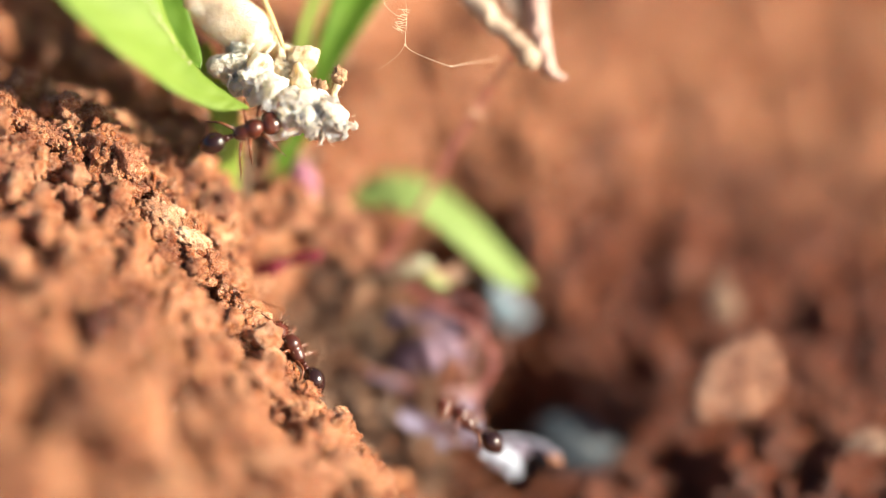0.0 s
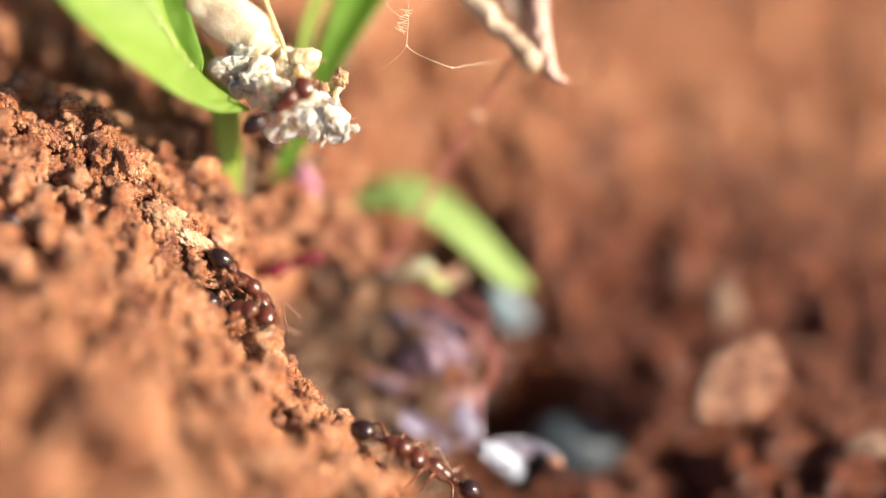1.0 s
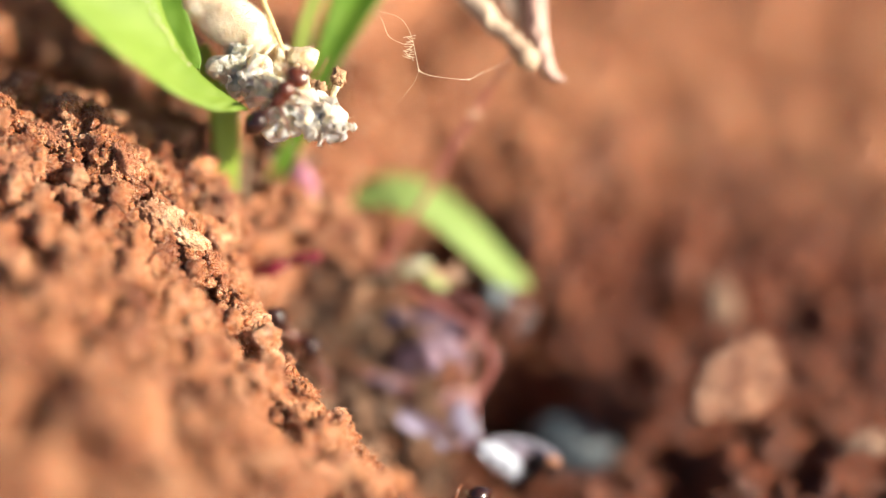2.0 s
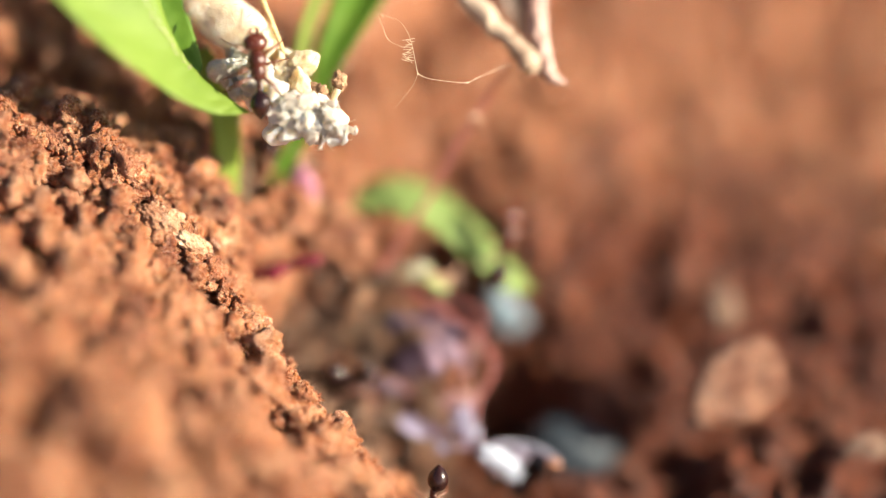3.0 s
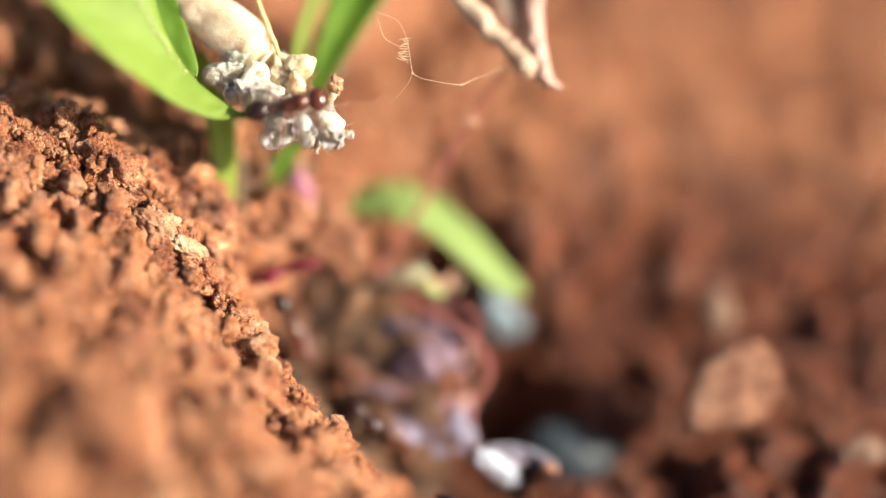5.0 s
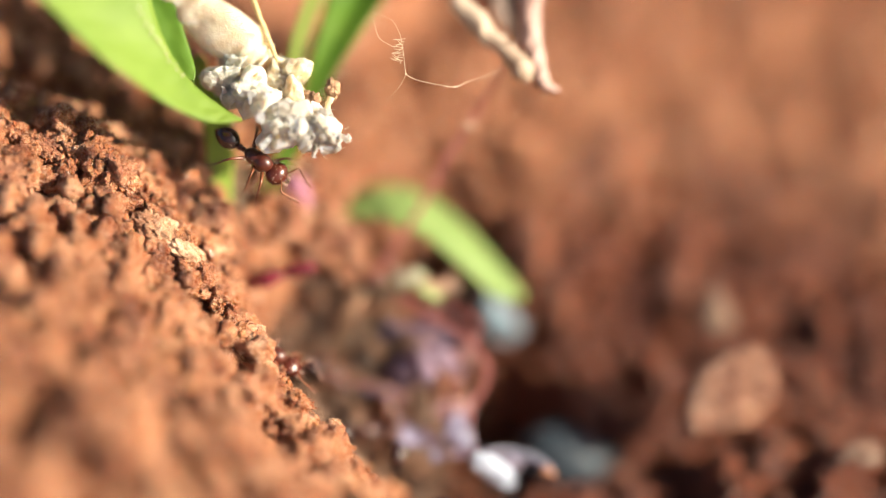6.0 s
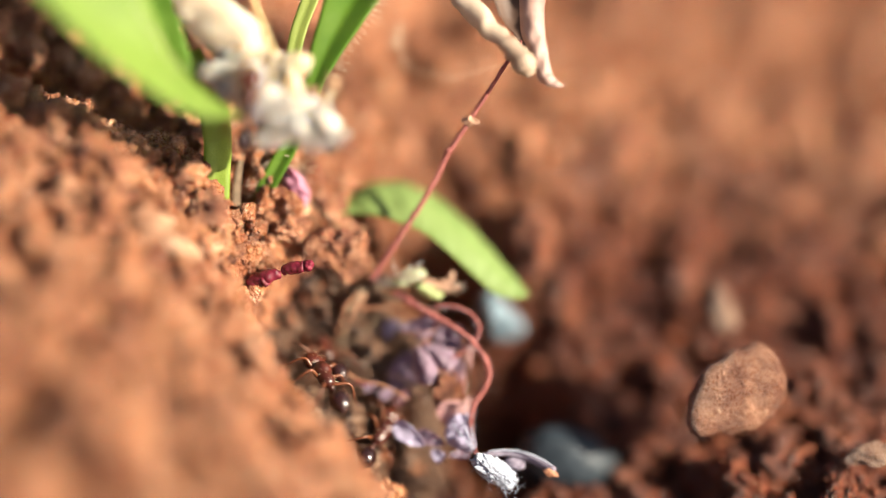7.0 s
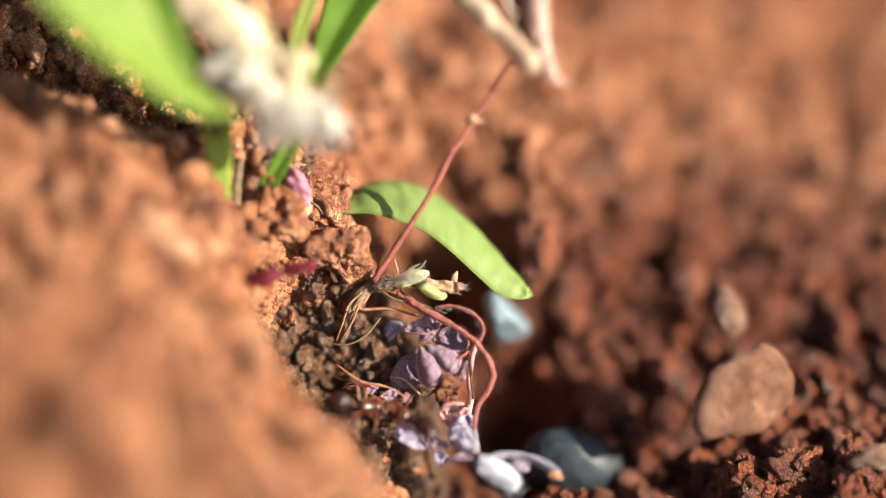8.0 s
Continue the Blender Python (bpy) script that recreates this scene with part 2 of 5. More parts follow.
ant_head = shell_material("ant_head", (0.035, 0.007, 0.004), (0.08, 0.017, 0.008), 0.24, (0.3, 0.06, 0.02))
ant_body = shell_material("ant_body", (0.035, 0.007, 0.004), (0.085, 0.018, 0.008), 0.34, (0.5, 0.12, 0.03))
ant_gaster = shell_material("ant_gaster", (0.012, 0.005, 0.005), (0.028, 0.009, 0.007), 0.12, (0.2, 0.04, 0.02))
ant_leg = shell_material("ant_leg", (0.085, 0.025, 0.01), (0.19, 0.06, 0.023), 0.36, (0.6, 0.2, 0.06))


# ---- building helpers ----
def whole_of(ob):
    while ob.parent:
        ob = ob.parent
    return ob


def thing(name, at, label, category, group="", kind=""):
    ob = new(name)
    ob.empty_display_size = 0.0005
    ob.location = Vector(at) * MM
    return tagged(ob, label, category, group, kind)


def mesh_of(name, bm, material, origin, smooth=True):
    o = Vector(origin)
    for v in bm.verts:
        v.co = (v.co - o) * MM
    bmesh.ops.recalc_face_normals(bm, faces=bm.faces)
    for f in bm.faces:
        f.smooth = smooth
    me = bpy.data.meshes.new(name)
    bm.to_mesh(me)
    bm.free()
    me.materials.append(material)
    return me


def part(name, bm, material, parent, label="", smooth=True):
    """One mesh, planned in millimetres of the place, under a thing or a part."""
    top = whole_of(parent)
    ob = new(name, mesh_of(name, bm, material, top.location / MM, smooth))
    ob.parent = parent
    if label:
        ob["label"] = label
    return ob


def spline(points, steps):
    """Points of a Catmull-Rom curve; each point is any tuple of numbers."""
    p = np.array(points, float)
    p = np.vstack([2 * p[0] - p[1], p, 2 * p[-1] - p[-2]])
    n = len(p) - 3
    out = []
    for i in range(n * steps + 1):
        s = min(i // steps, n - 1)
        t = i / steps - s
        a, b, c, d = p[s:s + 4]
        out.append(0.5 * (2 * b + (c - a) * t + (2 * a - 5 * b + 4 * c - d) * t * t + (3 * b - a - 3 * c + d) * t ** 3))
    return np.array(out)


def add_tube(bm, points, radii, sides=8, steps=6, lumps=0.0, seed=0):
    rows = spline([(*p, r) for p, r in zip(points, radii)], steps)
    rings = []
    ref = Vector((0.31, 0.52, 0.79))
    for i, row in enumerate(rows):
        c = Vector(row[:3])
        ahead = Vector(rows[min(i + 1, len(rows) - 1)][:3]) - Vector(rows[max(i - 1, 0)][:3])
        ahead.normalize()
        a = ahead.cross(ref).normalized()
        b = ahead.cross(a).normalized()
        r = max(float(row[3]), 0.002)
        ring = []
        for k in range(sides):
            w = 2 * math.pi * k / sides
            q = c + (a * math.cos(w) + b * math.sin(w)) * r
            if lumps:
                q += (q - c) * lumps * noise.noise(q * (0.55 / r) + Vector((seed, 0, 0)))
            ring.append(bm.verts.new(q))
        rings.append(ring)
    for r0, r1 in zip(rings, rings[1:]):
        for k in range(sides):
            bm.faces.new((r0[k], r0[(k + 1) % sides], r1[(k + 1) % sides], r1[k]))
    bm.faces.new(rings[0])
    bm.faces.new(rings[-1])
    return bm


def tube(points, radii, sides=8, steps=6, lumps=0.0, seed=0):
    return add_tube(bmesh.new(), points, radii, sides, steps, lumps, seed)


def add_ribbon(bm, points, widths, sides, thick=0.12, cup=0.0, across=8, steps=8, wave=0.0, fold=0.0, seed=0):
    """A leaf: a bent band with thickness, tapered by its widths, hollowed by cup, with a crease along the middle by fold."""
    rows = spline([(*p, w, *s) for p, w, s in zip(points, widths, sides)], steps)
    top, low = [], []
    for i, row in enumerate(rows):
        c, w, side = Vector(row[:3]), max(float(row[3]), 0.02), Vector(row[4:7])
        ahead = Vector(rows[min(i + 1, len(rows) - 1)][:3]) - Vector(rows[max(i - 1, 0)][:3])
        ahead.normalize()
        side = (side - ahead * side.dot(ahead)).normalized()
        up = side.cross(ahead).normalized()
        if up.dot(Vector((0, -0.6, 0.8))) < 0:
            up = -up
        t_row, l_row = [], []
        for k in range(across + 1):
            u = 2 * k / across - 1
            q = c + side * (u * w / 2) + up * (cup * w * (u * u - 0.5) + fold * w * abs(u))
            if wave:
                q += up * wave * noise.noise(Vector((i * 0.23, u * 1.3, seed))) + side * wave * 0.35 * noise.noise(Vector((i * 0.31, u * 0.6, seed + 9)))
            th = thick * (1 - 0.75 * u ** 4) * (0.4 + 0.6 * min(1, w / (4 * thick + 0.01)))
            t_row.append(bm.verts.new(q + up * th / 2))
            l_row.append(bm.verts.new(q - up * th / 2))
        top.append(t_row)
        low.append(l_row)
    for i in range(len(rows) - 1):
        for k in range(across):
            bm.faces.new((top[i][k], top[i][k + 1], top[i + 1][k + 1], top[i + 1][k]))
            bm.faces.new((low[i][k + 1], low[i][k], low[i + 1][k], low[i + 1][k + 1]))
        bm.faces.new((top[i][0], top[i + 1][0], low[i + 1][0], low[i][0]))
        bm.faces.new((top[i + 1][-1], top[i][-1], low[i][-1], low[i + 1][-1]))
    for e in (0, -1):
        for k in range(across):
            bm.faces.new((top[e][k], top[e][k + 1], low[e][k + 1], low[e][k]))
    return bm


def between(left, right, thick=0.12, cup=0.0, fold=0.0, across=8, steps=8, wave=0.0, seed=0):
    """A leaf blade with thickness, spread between its two margins."""
    bm = bmesh.new()
    rows = spline([(*a, *b) for a, b in zip(left, right)], steps)
    top, low = [], []
    for i, row in enumerate(rows):
        a, b = Vector(row[:3]), Vector(row[3:])
        nxt, was = rows[min(i + 1, len(rows) - 1)], rows[max(i - 1, 0)]
        ahead = Vector(nxt[:3]) + Vector(nxt[3:]) - Vector(was[:3]) - Vector(was[3:])
        w = (b - a).length
        up = (b - a).cross(ahead).normalized()
        if up.dot(Vector((0, -0.6, 0.8))) < 0:
            up = -up
        t_row, l_row = [], []
        for k in range(across + 1):
            u = 2 * k / across - 1
            q = a.lerp(b, k / across) + up * (cup * w * (u * u - 1) + fold * w * (abs(u) - 1))
            if wave:
                q += up * wave * noise.noise(Vector((i * 0.23, u * 1.3, seed)))
            th = thick * (1 - 0.75 * u ** 4) * (0.4 + 0.6 * min(1, w / (4 * thick + 0.01)))
            t_row.append(bm.verts.new(q + up * th / 2))
            l_row.append(bm.verts.new(q - up * th / 2))
        top.append(t_row)
        low.append(l_row)
    for i in range(len(rows) - 1):
        for k in range(across):
            bm.faces.new((top[i][k], top[i][k + 1], top[i + 1][k + 1], top[i + 1][k]))
            bm.faces.new((low[i][k + 1], low[i][k], low[i + 1][k], low[i + 1][k + 1]))
        bm.faces.new((top[i][0], top[i + 1][0], low[i + 1][0], low[i][0]))
        bm.faces.new((top[i + 1][-1], top[i][-1], low[i][-1], low[i + 1][-1]))
    for e in (0, -1):
        for k in range(across):
            bm.faces.new((top[e][k], top[e][k + 1], low[e][k + 1], low[e][k]))
    return bm


def ribbon(points, widths, sides, **how):
    return add_ribbon(bmesh.new(), points, widths, sides, **how)


def add_lump(bm, centre, size, level=3, rough=0.25, grain=1.0, seed=0, turn=(0, 0, 0), facets=0):
    """A rough lump: a ball pressed out of round and broken up at two sizes of relief."""
    made = bmesh.ops.create_icosphere(bm, subdivisions=level, radius=1.0)["verts"]
    m = Euler([radians(a) for a in turn]).to_matrix()
    rng = random.Random(seed)
    planes = [(Vector((rng.gauss(0, 1), rng.gauss(0, 1), rng.gauss(0, 1))).normalized(), rng.uniform(0.68, 1.0)) for k in range(facets)]
    shift = Vector((seed * 3.7, seed * 1.3, seed * 2.1))
    for v in made:
        n = v.co.normalized()
        flat = 0.0
        if facets:
            flat = min(h / max(n.dot(p), 0.05) for p, h in planes)
            flat = min(flat, 1.5) - 1.0
        if rough < 0.3:
            d = noise.noise(n * 1.3 * grain + shift) * 0.9 + noise.noise(n * 3.1 * grain + shift) * 0.55 + noise.noise(n * 7.0 * grain + shift) * 0.3 + abs(noise.noise(n * 14.0 * grain + shift)) * 0.18
        else:
            # crumbly: round nodules with sharp creases between them
            d = noise.noise(n * 1.3 * grain + shift) * 0.9 + abs(noise.noise(n * 2.6 * grain + shift)) * 1.5 + abs(noise.noise(n * 5.6 * grain + shift)) * 0.8 - 0.6
        q = n * (1 + flat + rough * d)
        v.co = Vector(centre) + m @ Vector((q.x * size[0], q.y * size[1], q.z * size[2]))
    return bm


def slab(centre, radii, thick, lean, seed):
    """A flat stone standing on edge: an uneven outline, a gently domed face with chips, and a rounded rim."""
    bm = bmesh.new()
    m = Euler([radians(a) for a in lean]).to_matrix()
    around, rings = 56, ((0.0, 1.0), (0.3, 0.98), (0.55, 0.93), (0.75, 0.84), (0.9, 0.66), (0.98, 0.36), (1.0, 0.0), (0.98, -0.4), (0.85, -0.8), (0.5, -1.0), (0.0, -1.0))
    made = []
    for share, depth in rings:
        row = []
        for k in range(1 if share == 0 else around):
            w = k / around * len(radii)
            i, f = int(w), w - int(w)
            f = f * f * (3 - 2 * f)
            r = (radii[i] * (1 - f) + radii[(i + 1) % len(radii)] * f) * share
            a = 2 * math.pi * k / around
            q = Vector((r * math.cos(a), -depth * thick, r * math.sin(a)))
            q.y += 0.22 * noise.noise(q * 0.9 + Vector((seed, 0, 0))) + 0.10 * noise.noise(q * 2.6 + Vector((seed, 3, 0)))
            q += Vector((noise.noise(q * 2.1 + Vector((0, seed, 0))), 0, noise.noise(q * 2.1 + Vector((0, 0, seed))))) * 0.10 * share
            row.append(bm.verts.new(Vector(centre) + m @ q))
        made.append(row)
    for a, b in zip(made, made[1:]):
        for k in range(around):
            n = (k + 1) % around
            if len(a) == 1:
                bm.faces.new((a[0], b[k], b[n]))
            elif len(b) == 1:
                bm.faces.new((a[k], a[n], b[0]))
            else:
                bm.faces.new((a[k], a[n], b[n], b[k]))
    return bm


def lump(centre, size, **how):
    return add_lump(bmesh.new(), centre, size, **how)


def add_hairs(bm, spots, length, radius, seed, lean=(0, 0, 0)):
    rng = random.Random(seed)
    for p, n in spots:
        n = (Vector(n) + Vector(lean) + Vector((rng.uniform(-.5, .5), rng.uniform(-.5, .5), rng.uniform(-.5, .5)))).normalized()
        l = length * rng.uniform(0.5, 1.2)
        a = Vector(p)
        b = a + n * l * 0.5
        c = a + n * l + Vector((rng.uniform(-.2, .2), rng.uniform(-.2, .2), rng.uniform(-.2, .1))) * l
        add_tube(bm, [a, b, c], [radius, radius * 0.8, radius * 0.3], 3, 2)
    return bm


# ---- ground ----
SWELL = 0.15
PORES = ((-14.2, -8.5, 0.6, 2.4), (-12.3, -3.8, 0.35, 1.6), (-9.0, -1.5, 0.32, 1.6), (-15.4, -1.6, 0.35, 1.2), (-9.1, -9.8, 0.7, 1.6), (-12.6, -11.0, 0.6, 1.6), (-6.3, -5.4, 0.4, 1.2))


def ease(v):
    return 1 / (1 + np.exp(-np.clip(v, -30, 30)))


def rim_lines(x, y):
    """Plan distance past the edge of the bank, over its near side and its back."""
    near = 0.74 * (x + 3.7) + 0.67 * (y + 3.9) + 0.9 * np.exp(-((x + 5.9) ** 2 + (y + 1.5) ** 2) / 1.9)
    return near, 0.88 * (x + 7.5) - 0.48 * (y - 0.9)


def ground_height(x, y):
    """The lie of the land in millimetres: a bank that falls to a hollow, and a slope that climbs away behind it."""
    x, y = np.asarray(x, float), np.asarray(y, float)
    far = np.hypot(x, y)
    inner = np.exp(-(np.maximum(far - 26, 0) / 30) ** 2)
    xc, yc = np.clip(x, -26, 26), np.clip(y, -20, 32)
    bank = -5.82 - 0.741 * xc + 0.252 * yc - 0.0055 * xc * yc - 0.0173 * xc * xc - 0.0007 * yc * yc
    low = -6.69 - 0.097 * xc + 0.345 * yc - 0.0045 * xc * yc
    for cx, cy, s, h in ((-5.0, 5.5, 2.6, 2.89), (-1, 11, 4, 0.9), (3.0, 9.0, 1.0, 1.0), (4.8, -0.9, 3.8, -2.9), (-0.4, 5.9, 1.45, -7.0), (0.2, -2.3, 1.6, -3.6), (-5, 1.2, 1.6, -0.84), (12, 3, 5, -0.78), (1.9, 1.8, 1.35, -7.0)):
        low = low + h * np.exp(-((xc - cx) ** 2 + (yc - cy) ** 2) / (2 * s * s))
    # the bank swells up on its near side
    over = np.minimum(-0.58 * (xc + 8.7) - 0.815 * (yc + 0.7), -0.1 * (xc + 8.7) - (yc + 0.7)) - 0.4
    over = 0.4 * np.log1p(np.exp(np.clip(over / 0.4, -30, 60)))
    bank = bank + SWELL * over + 0.6 * (1 - np.exp(-over / 1.3))
    rim, rim_back = rim_lines(xc, yc)
    # the lip of the bank sags along its lower stretch, and the ground dips behind the crest under the seedling
    bank = bank - 1.7 * np.exp(-(rim / 2.9) ** 2) * ease(-(yc + 2.4) / 0.6) * ease(-(xc + 4.3) / 0.45)
    bank = bank - 2.4 * np.exp(-((yc - 7.2) / 2.0) ** 2) * ease(-(xc + 9.6) / 0.7)
    rim = rim + 0.35 * np.sin(xc * 1.9) * np.cos(yc * 1.3)
    hollow = ease(np.minimum(rim, rim_back) / 0.32)
    z = bank * (1 - hollow) + low * hollow
    return z * inner + (1 - inner) * (-6.0 + 0.02 * np.minimum(far, 200))


def lattice_noise(x, y, cell, seed):
    """Smooth value noise between -1 and 1, for whole arrays."""
    gx, gy = x / cell, y / cell
    ix, iy = np.floor(gx).astype(np.int64), np.floor(gy).astype(np.int64)
    fx, fy = gx - ix, gy - iy
    fx, fy = fx * fx * (3 - 2 * fx), fy * fy * (3 - 2 * fy)

    def value(a, b):
        h = (a * 374761393 + b * 668265263 + seed * 1442695041) & 0xFFFFFFFF
        h = ((h ^ (h >> 13)) * 1274126177) & 0xFFFFFFFF
        h = h ^ (h >> 16)
        return (h & 0xFFFF) / 32767.5 - 1

    top = value(ix, iy) * (1 - fx) + value(ix + 1, iy) * fx
    low = value(ix, iy + 1) * (1 - fx) + value(ix + 1, iy + 1) * fx
    return top * (1 - fy) + low * fy


def ground_relief(x, y):
    fade = np.exp(-(np.maximum(np.hypot(x, y) - 40, 0) / 60) ** 2)
    z = 0.40 * lattice_noise(x, y, 3.1, 6) + 0.34 * lattice_noise(x, y, 1.9, 1) + 0.30 * lattice_noise(x + 7, y - 3, 1.1, 2) + 0.16 * lattice_noise(x, y + 5, 0.5, 3) + 0.07 * lattice_noise(x - 2, y, 0.24, 4)
    # the near side of the bank is lumpier
    z = z + 0.95 * lattice_noise(x + 2, y + 1, 1.8, 21) * ease(-(y + 4.6) / 0.8) * ease(-(x + 2.0) / 0.8)
    # open pores and gaps between the clods
    open_ground = 0.85 + 0.15 * ease((0.74 * (x + 3.7) + 0.67 * (y + 3.9) - 1.0) / 0.5)
    for cx, cy, size, depth in PORES:
        z = z - depth * np.exp(-((x - cx) ** 2 + (y - cy) ** 2) / (2 * size * size))
    for cell, seed, depth in ((2.4, 11, 0.55), (1.15, 12, 0.95), (0.62, 13, 0.6)):
        z = z - open_ground * depth * np.clip((lattice_noise(x + 1.7, y + 0.6, cell, seed) - 0.25) / 0.5, 0, 1)
    z = z * (1 - 0.25 * ease((y - 6.0) / 0.8) * ease((x - 0.8) / 0.6))
    return z * fade + (1 - fade) * 3.0 * lattice_noise(x, y, 60.0, 5)


def stretch(low, high, step, out):
    """Grid lines: even steps in the middle and ever wider ones out to the horizon."""
    mid = list(np.arange(low, high + step / 2, step))
    a, b, grow = [], [], step
    while not b or b[-1] < out:
        grow *= 1.22
        b.append((b[-1] if b else mid[-1]) + grow)
    grow = step
    while not a or a[-1] > -out:
        grow *= 1.22
        a.append((a[-1] if a else mid[0]) - grow)
    return np.array(a[::-1] + mid + b)


def build_ground():
    xs, ys = stretch(-21, 20, 0.15, 60000), stretch(-14, 26, 0.16, 60000)
    gx, gy = np.meshgrid(xs, ys)
    gz = ground_height(gx, gy) + ground_relief(gx, gy)
    co = np.stack([gx, gy, gz], -1).reshape(-1, 3) * MM
    nx, ny = len(xs), len(ys)
    i = (np.arange(ny - 1)[:, None] * nx + np.arange(nx - 1)[None]).reshape(-1)
    quads = np.stack([i, i + 1, i + nx + 1, i + nx], -1)
    me = bpy.data.meshes.new("ground")
    me.from_pydata(co, [], quads)
    me.polygons.foreach_set("use_smooth", np.ones(len(quads), bool))
    me.materials.append(soil)
    return tagged(new("ground", me), "crumbly red-brown soil bank falling into a shaded hollow", "soil", "", "structure")


ground = build_ground()


def land(x, y):
    return float(ground_height(x, y) + ground_relief(np.array(x), np.array(y)))


# ---- plants ----
def build_seedling():
    """The broad-leaved seedling at the top of the bank."""
    base = (-8.33, 3.53, -0.27)
    ob = thing("seedling", base, "young plant with broad light-green leaves rooted in red soil", "plant")
    part("stem", ribbon([(-8.27, 3.53, -0.41), (-8.24, 4.06, 0.40), (-8.19, 4.59, 1.36), (-8.28, 5.00, 2.41), (-8.65, 5.56, 3.34), (-9.24, 6.41, 4.28)], [1.0, 1.02, 1.05, 1.1, 1.0, 0.9],
                        [(1.00, 0.19, -0.17)] * 6, thick=0.55, cup=0.12, across=10), stem_green, ob, "pale yellow-green stem")
    leaf = part("leaf", between([(-15.86, 4.32, 11.07), (-14.94, 3.80, 10.05), (-13.98, 3.35, 9.10), (-12.54, 2.76, 7.70), (-11.02, 2.42, 6.43), (-9.55, 2.29, 5.24), (-8.27, 2.47, 4.46), (-7.21, 2.82, 4.25)],
                                [(-11.06, 6.86, 9.11), (-10.71, 6.16, 8.19), (-10.43, 5.47, 7.27), (-10.02, 4.78, 6.35), (-9.45, 4.17, 5.61), (-8.81, 3.73, 5.04), (-8.03, 3.30, 4.56), (-7.19, 2.92, 4.22)],
                                thick=0.14, cup=0.03, across=16, steps=12, wave=0.05), leaf_green, ob, "broad light-green leaf blade")
    dots = bmesh.new()
    rng = random.Random(5)
    for x, y, z in spline([(-11.02, 5.00, 7.87), (-10.57, 4.70, 7.09), (-10.16, 4.44, 6.50), (-9.75, 4.10, 5.97), (-9.34, 3.86, 5.56)], 14):
        if rng.random() < 0.8:
            add_lump(dots, (x + rng.uniform(-.09, .09), y + rng.uniform(-.05, .05), z + rng.uniform(-.09, .09)), [rng.uniform(.018, .042)] * 3, level=1, rough=0.2, seed=rng.random())
    part("pollen_grains", dots, silk, leaf, "tiny pale grains along the margin")
    part("leaf", between([(-11.90, 8.16, 7.56), (-11.30, 7.23, 6.68), (-10.78, 6.22, 5.86), (-10.22, 5.36, 5.21), (-9.68, 4.85, 4.86), (-9.11, 4.57, 4.71)],
                         [(-10.05, 8.31, 7.44), (-9.83, 7.31, 6.62), (-9.50, 6.37, 5.88), (-9.17, 5.55, 5.27), (-8.99, 4.93, 4.88), (-9.06, 4.54, 4.67)],
                         thick=0.14, cup=0.06, across=10, wave=0.05), blade_green, ob, "darker narrow leaf behind the broad one")
    return ob


def build_grass():
    base = (-6.92, 3.53, -1.01)
    ob = thing("grass_tuft", base, "tuft of bright green grass blades with fine hairs", "grass")
    blade = part("blade", between([(-7.00, 3.83, -1.28), (-6.78, 4.30, -0.46), (-6.23, 4.82, 0.42), (-5.55, 5.68, 1.52), (-5.01, 6.73, 2.54), (-4.77, 7.65, 3.41), (-4.43, 8.56, 4.28), (-4.02, 9.91, 5.48), (-3.4, 9.9, 9.4), (-1.6, 9.2, 12.0)],
                                  [(-6.49, 3.73, -1.24), (-6.00, 4.25, -0.36), (-5.41, 4.80, 0.54), (-4.76, 5.60, 1.59), (-4.32, 6.44, 2.52), (-3.63, 7.35, 3.38), (-2.67, 8.37, 4.36), (-1.55, 9.75, 5.60), (-1.6, 9.6, 9.2), (-1.4, 9.2, 12.0)],
                                  thick=0.2, cup=0.06, fold=0.12, across=12), blade_green, ob, "broad grass blade, ribbed and paler towards the margin")
    rng = random.Random(11)
    spots = []
    for x, y, z in spline([(-4.32, 6.44, 2.52), (-3.63, 7.35, 3.38), (-2.67, 8.37, 4.36), (-1.88, 9.26, 5.20)], 12):
        spots.append(((x, y, z), (1, -0.3, -0.2)))
    for x, y, z in spline([(-7.00, 3.83, -1.28), (-6.78, 4.30, -0.46), (-6.23, 4.82, 0.42)], 8):
        spots.append(((x, y, z), (-1, -0.3, 0.1)))
    part("hairs", add_hairs(bmesh.new(), spots, 0.42, 0.012, 3), silk, blade, "fine pale hairs along the margin")
    part("blade", between([(-6.09, 5.36, 1.47), (-5.83, 6.14, 2.63), (-5.65, 6.99, 3.73), (-5.46, 7.64, 4.45), (-5.10, 8.43, 5.18), (-4.48, 9.74, 6.33), (-2.9, 11.2, 11.4)],
                          [(-5.83, 5.36, 1.47), (-5.44, 6.14, 2.63), (-5.10, 6.99, 3.73), (-4.84, 7.64, 4.45), (-4.43, 8.43, 5.18), (-3.73, 9.74, 6.33), (-2.7, 11.2, 11.4)], thick=0.14, fold=0.14, across=8), blade_pale, ob, "pale yellow-green inner blade")
    part("blade", ribbon([(-7.57, 3.77, -1.05), (-7.53, 4.27, -0.49), (-7.44, 4.77, 0.07), (-7.27, 5.10, 0.59)], [0.35, 0.3, 0.25, 0.1], [(1.00, 0.15, -0.13)] * 4, thick=0.12, across=6), root, ob, "withered brown sheath")
    return ob


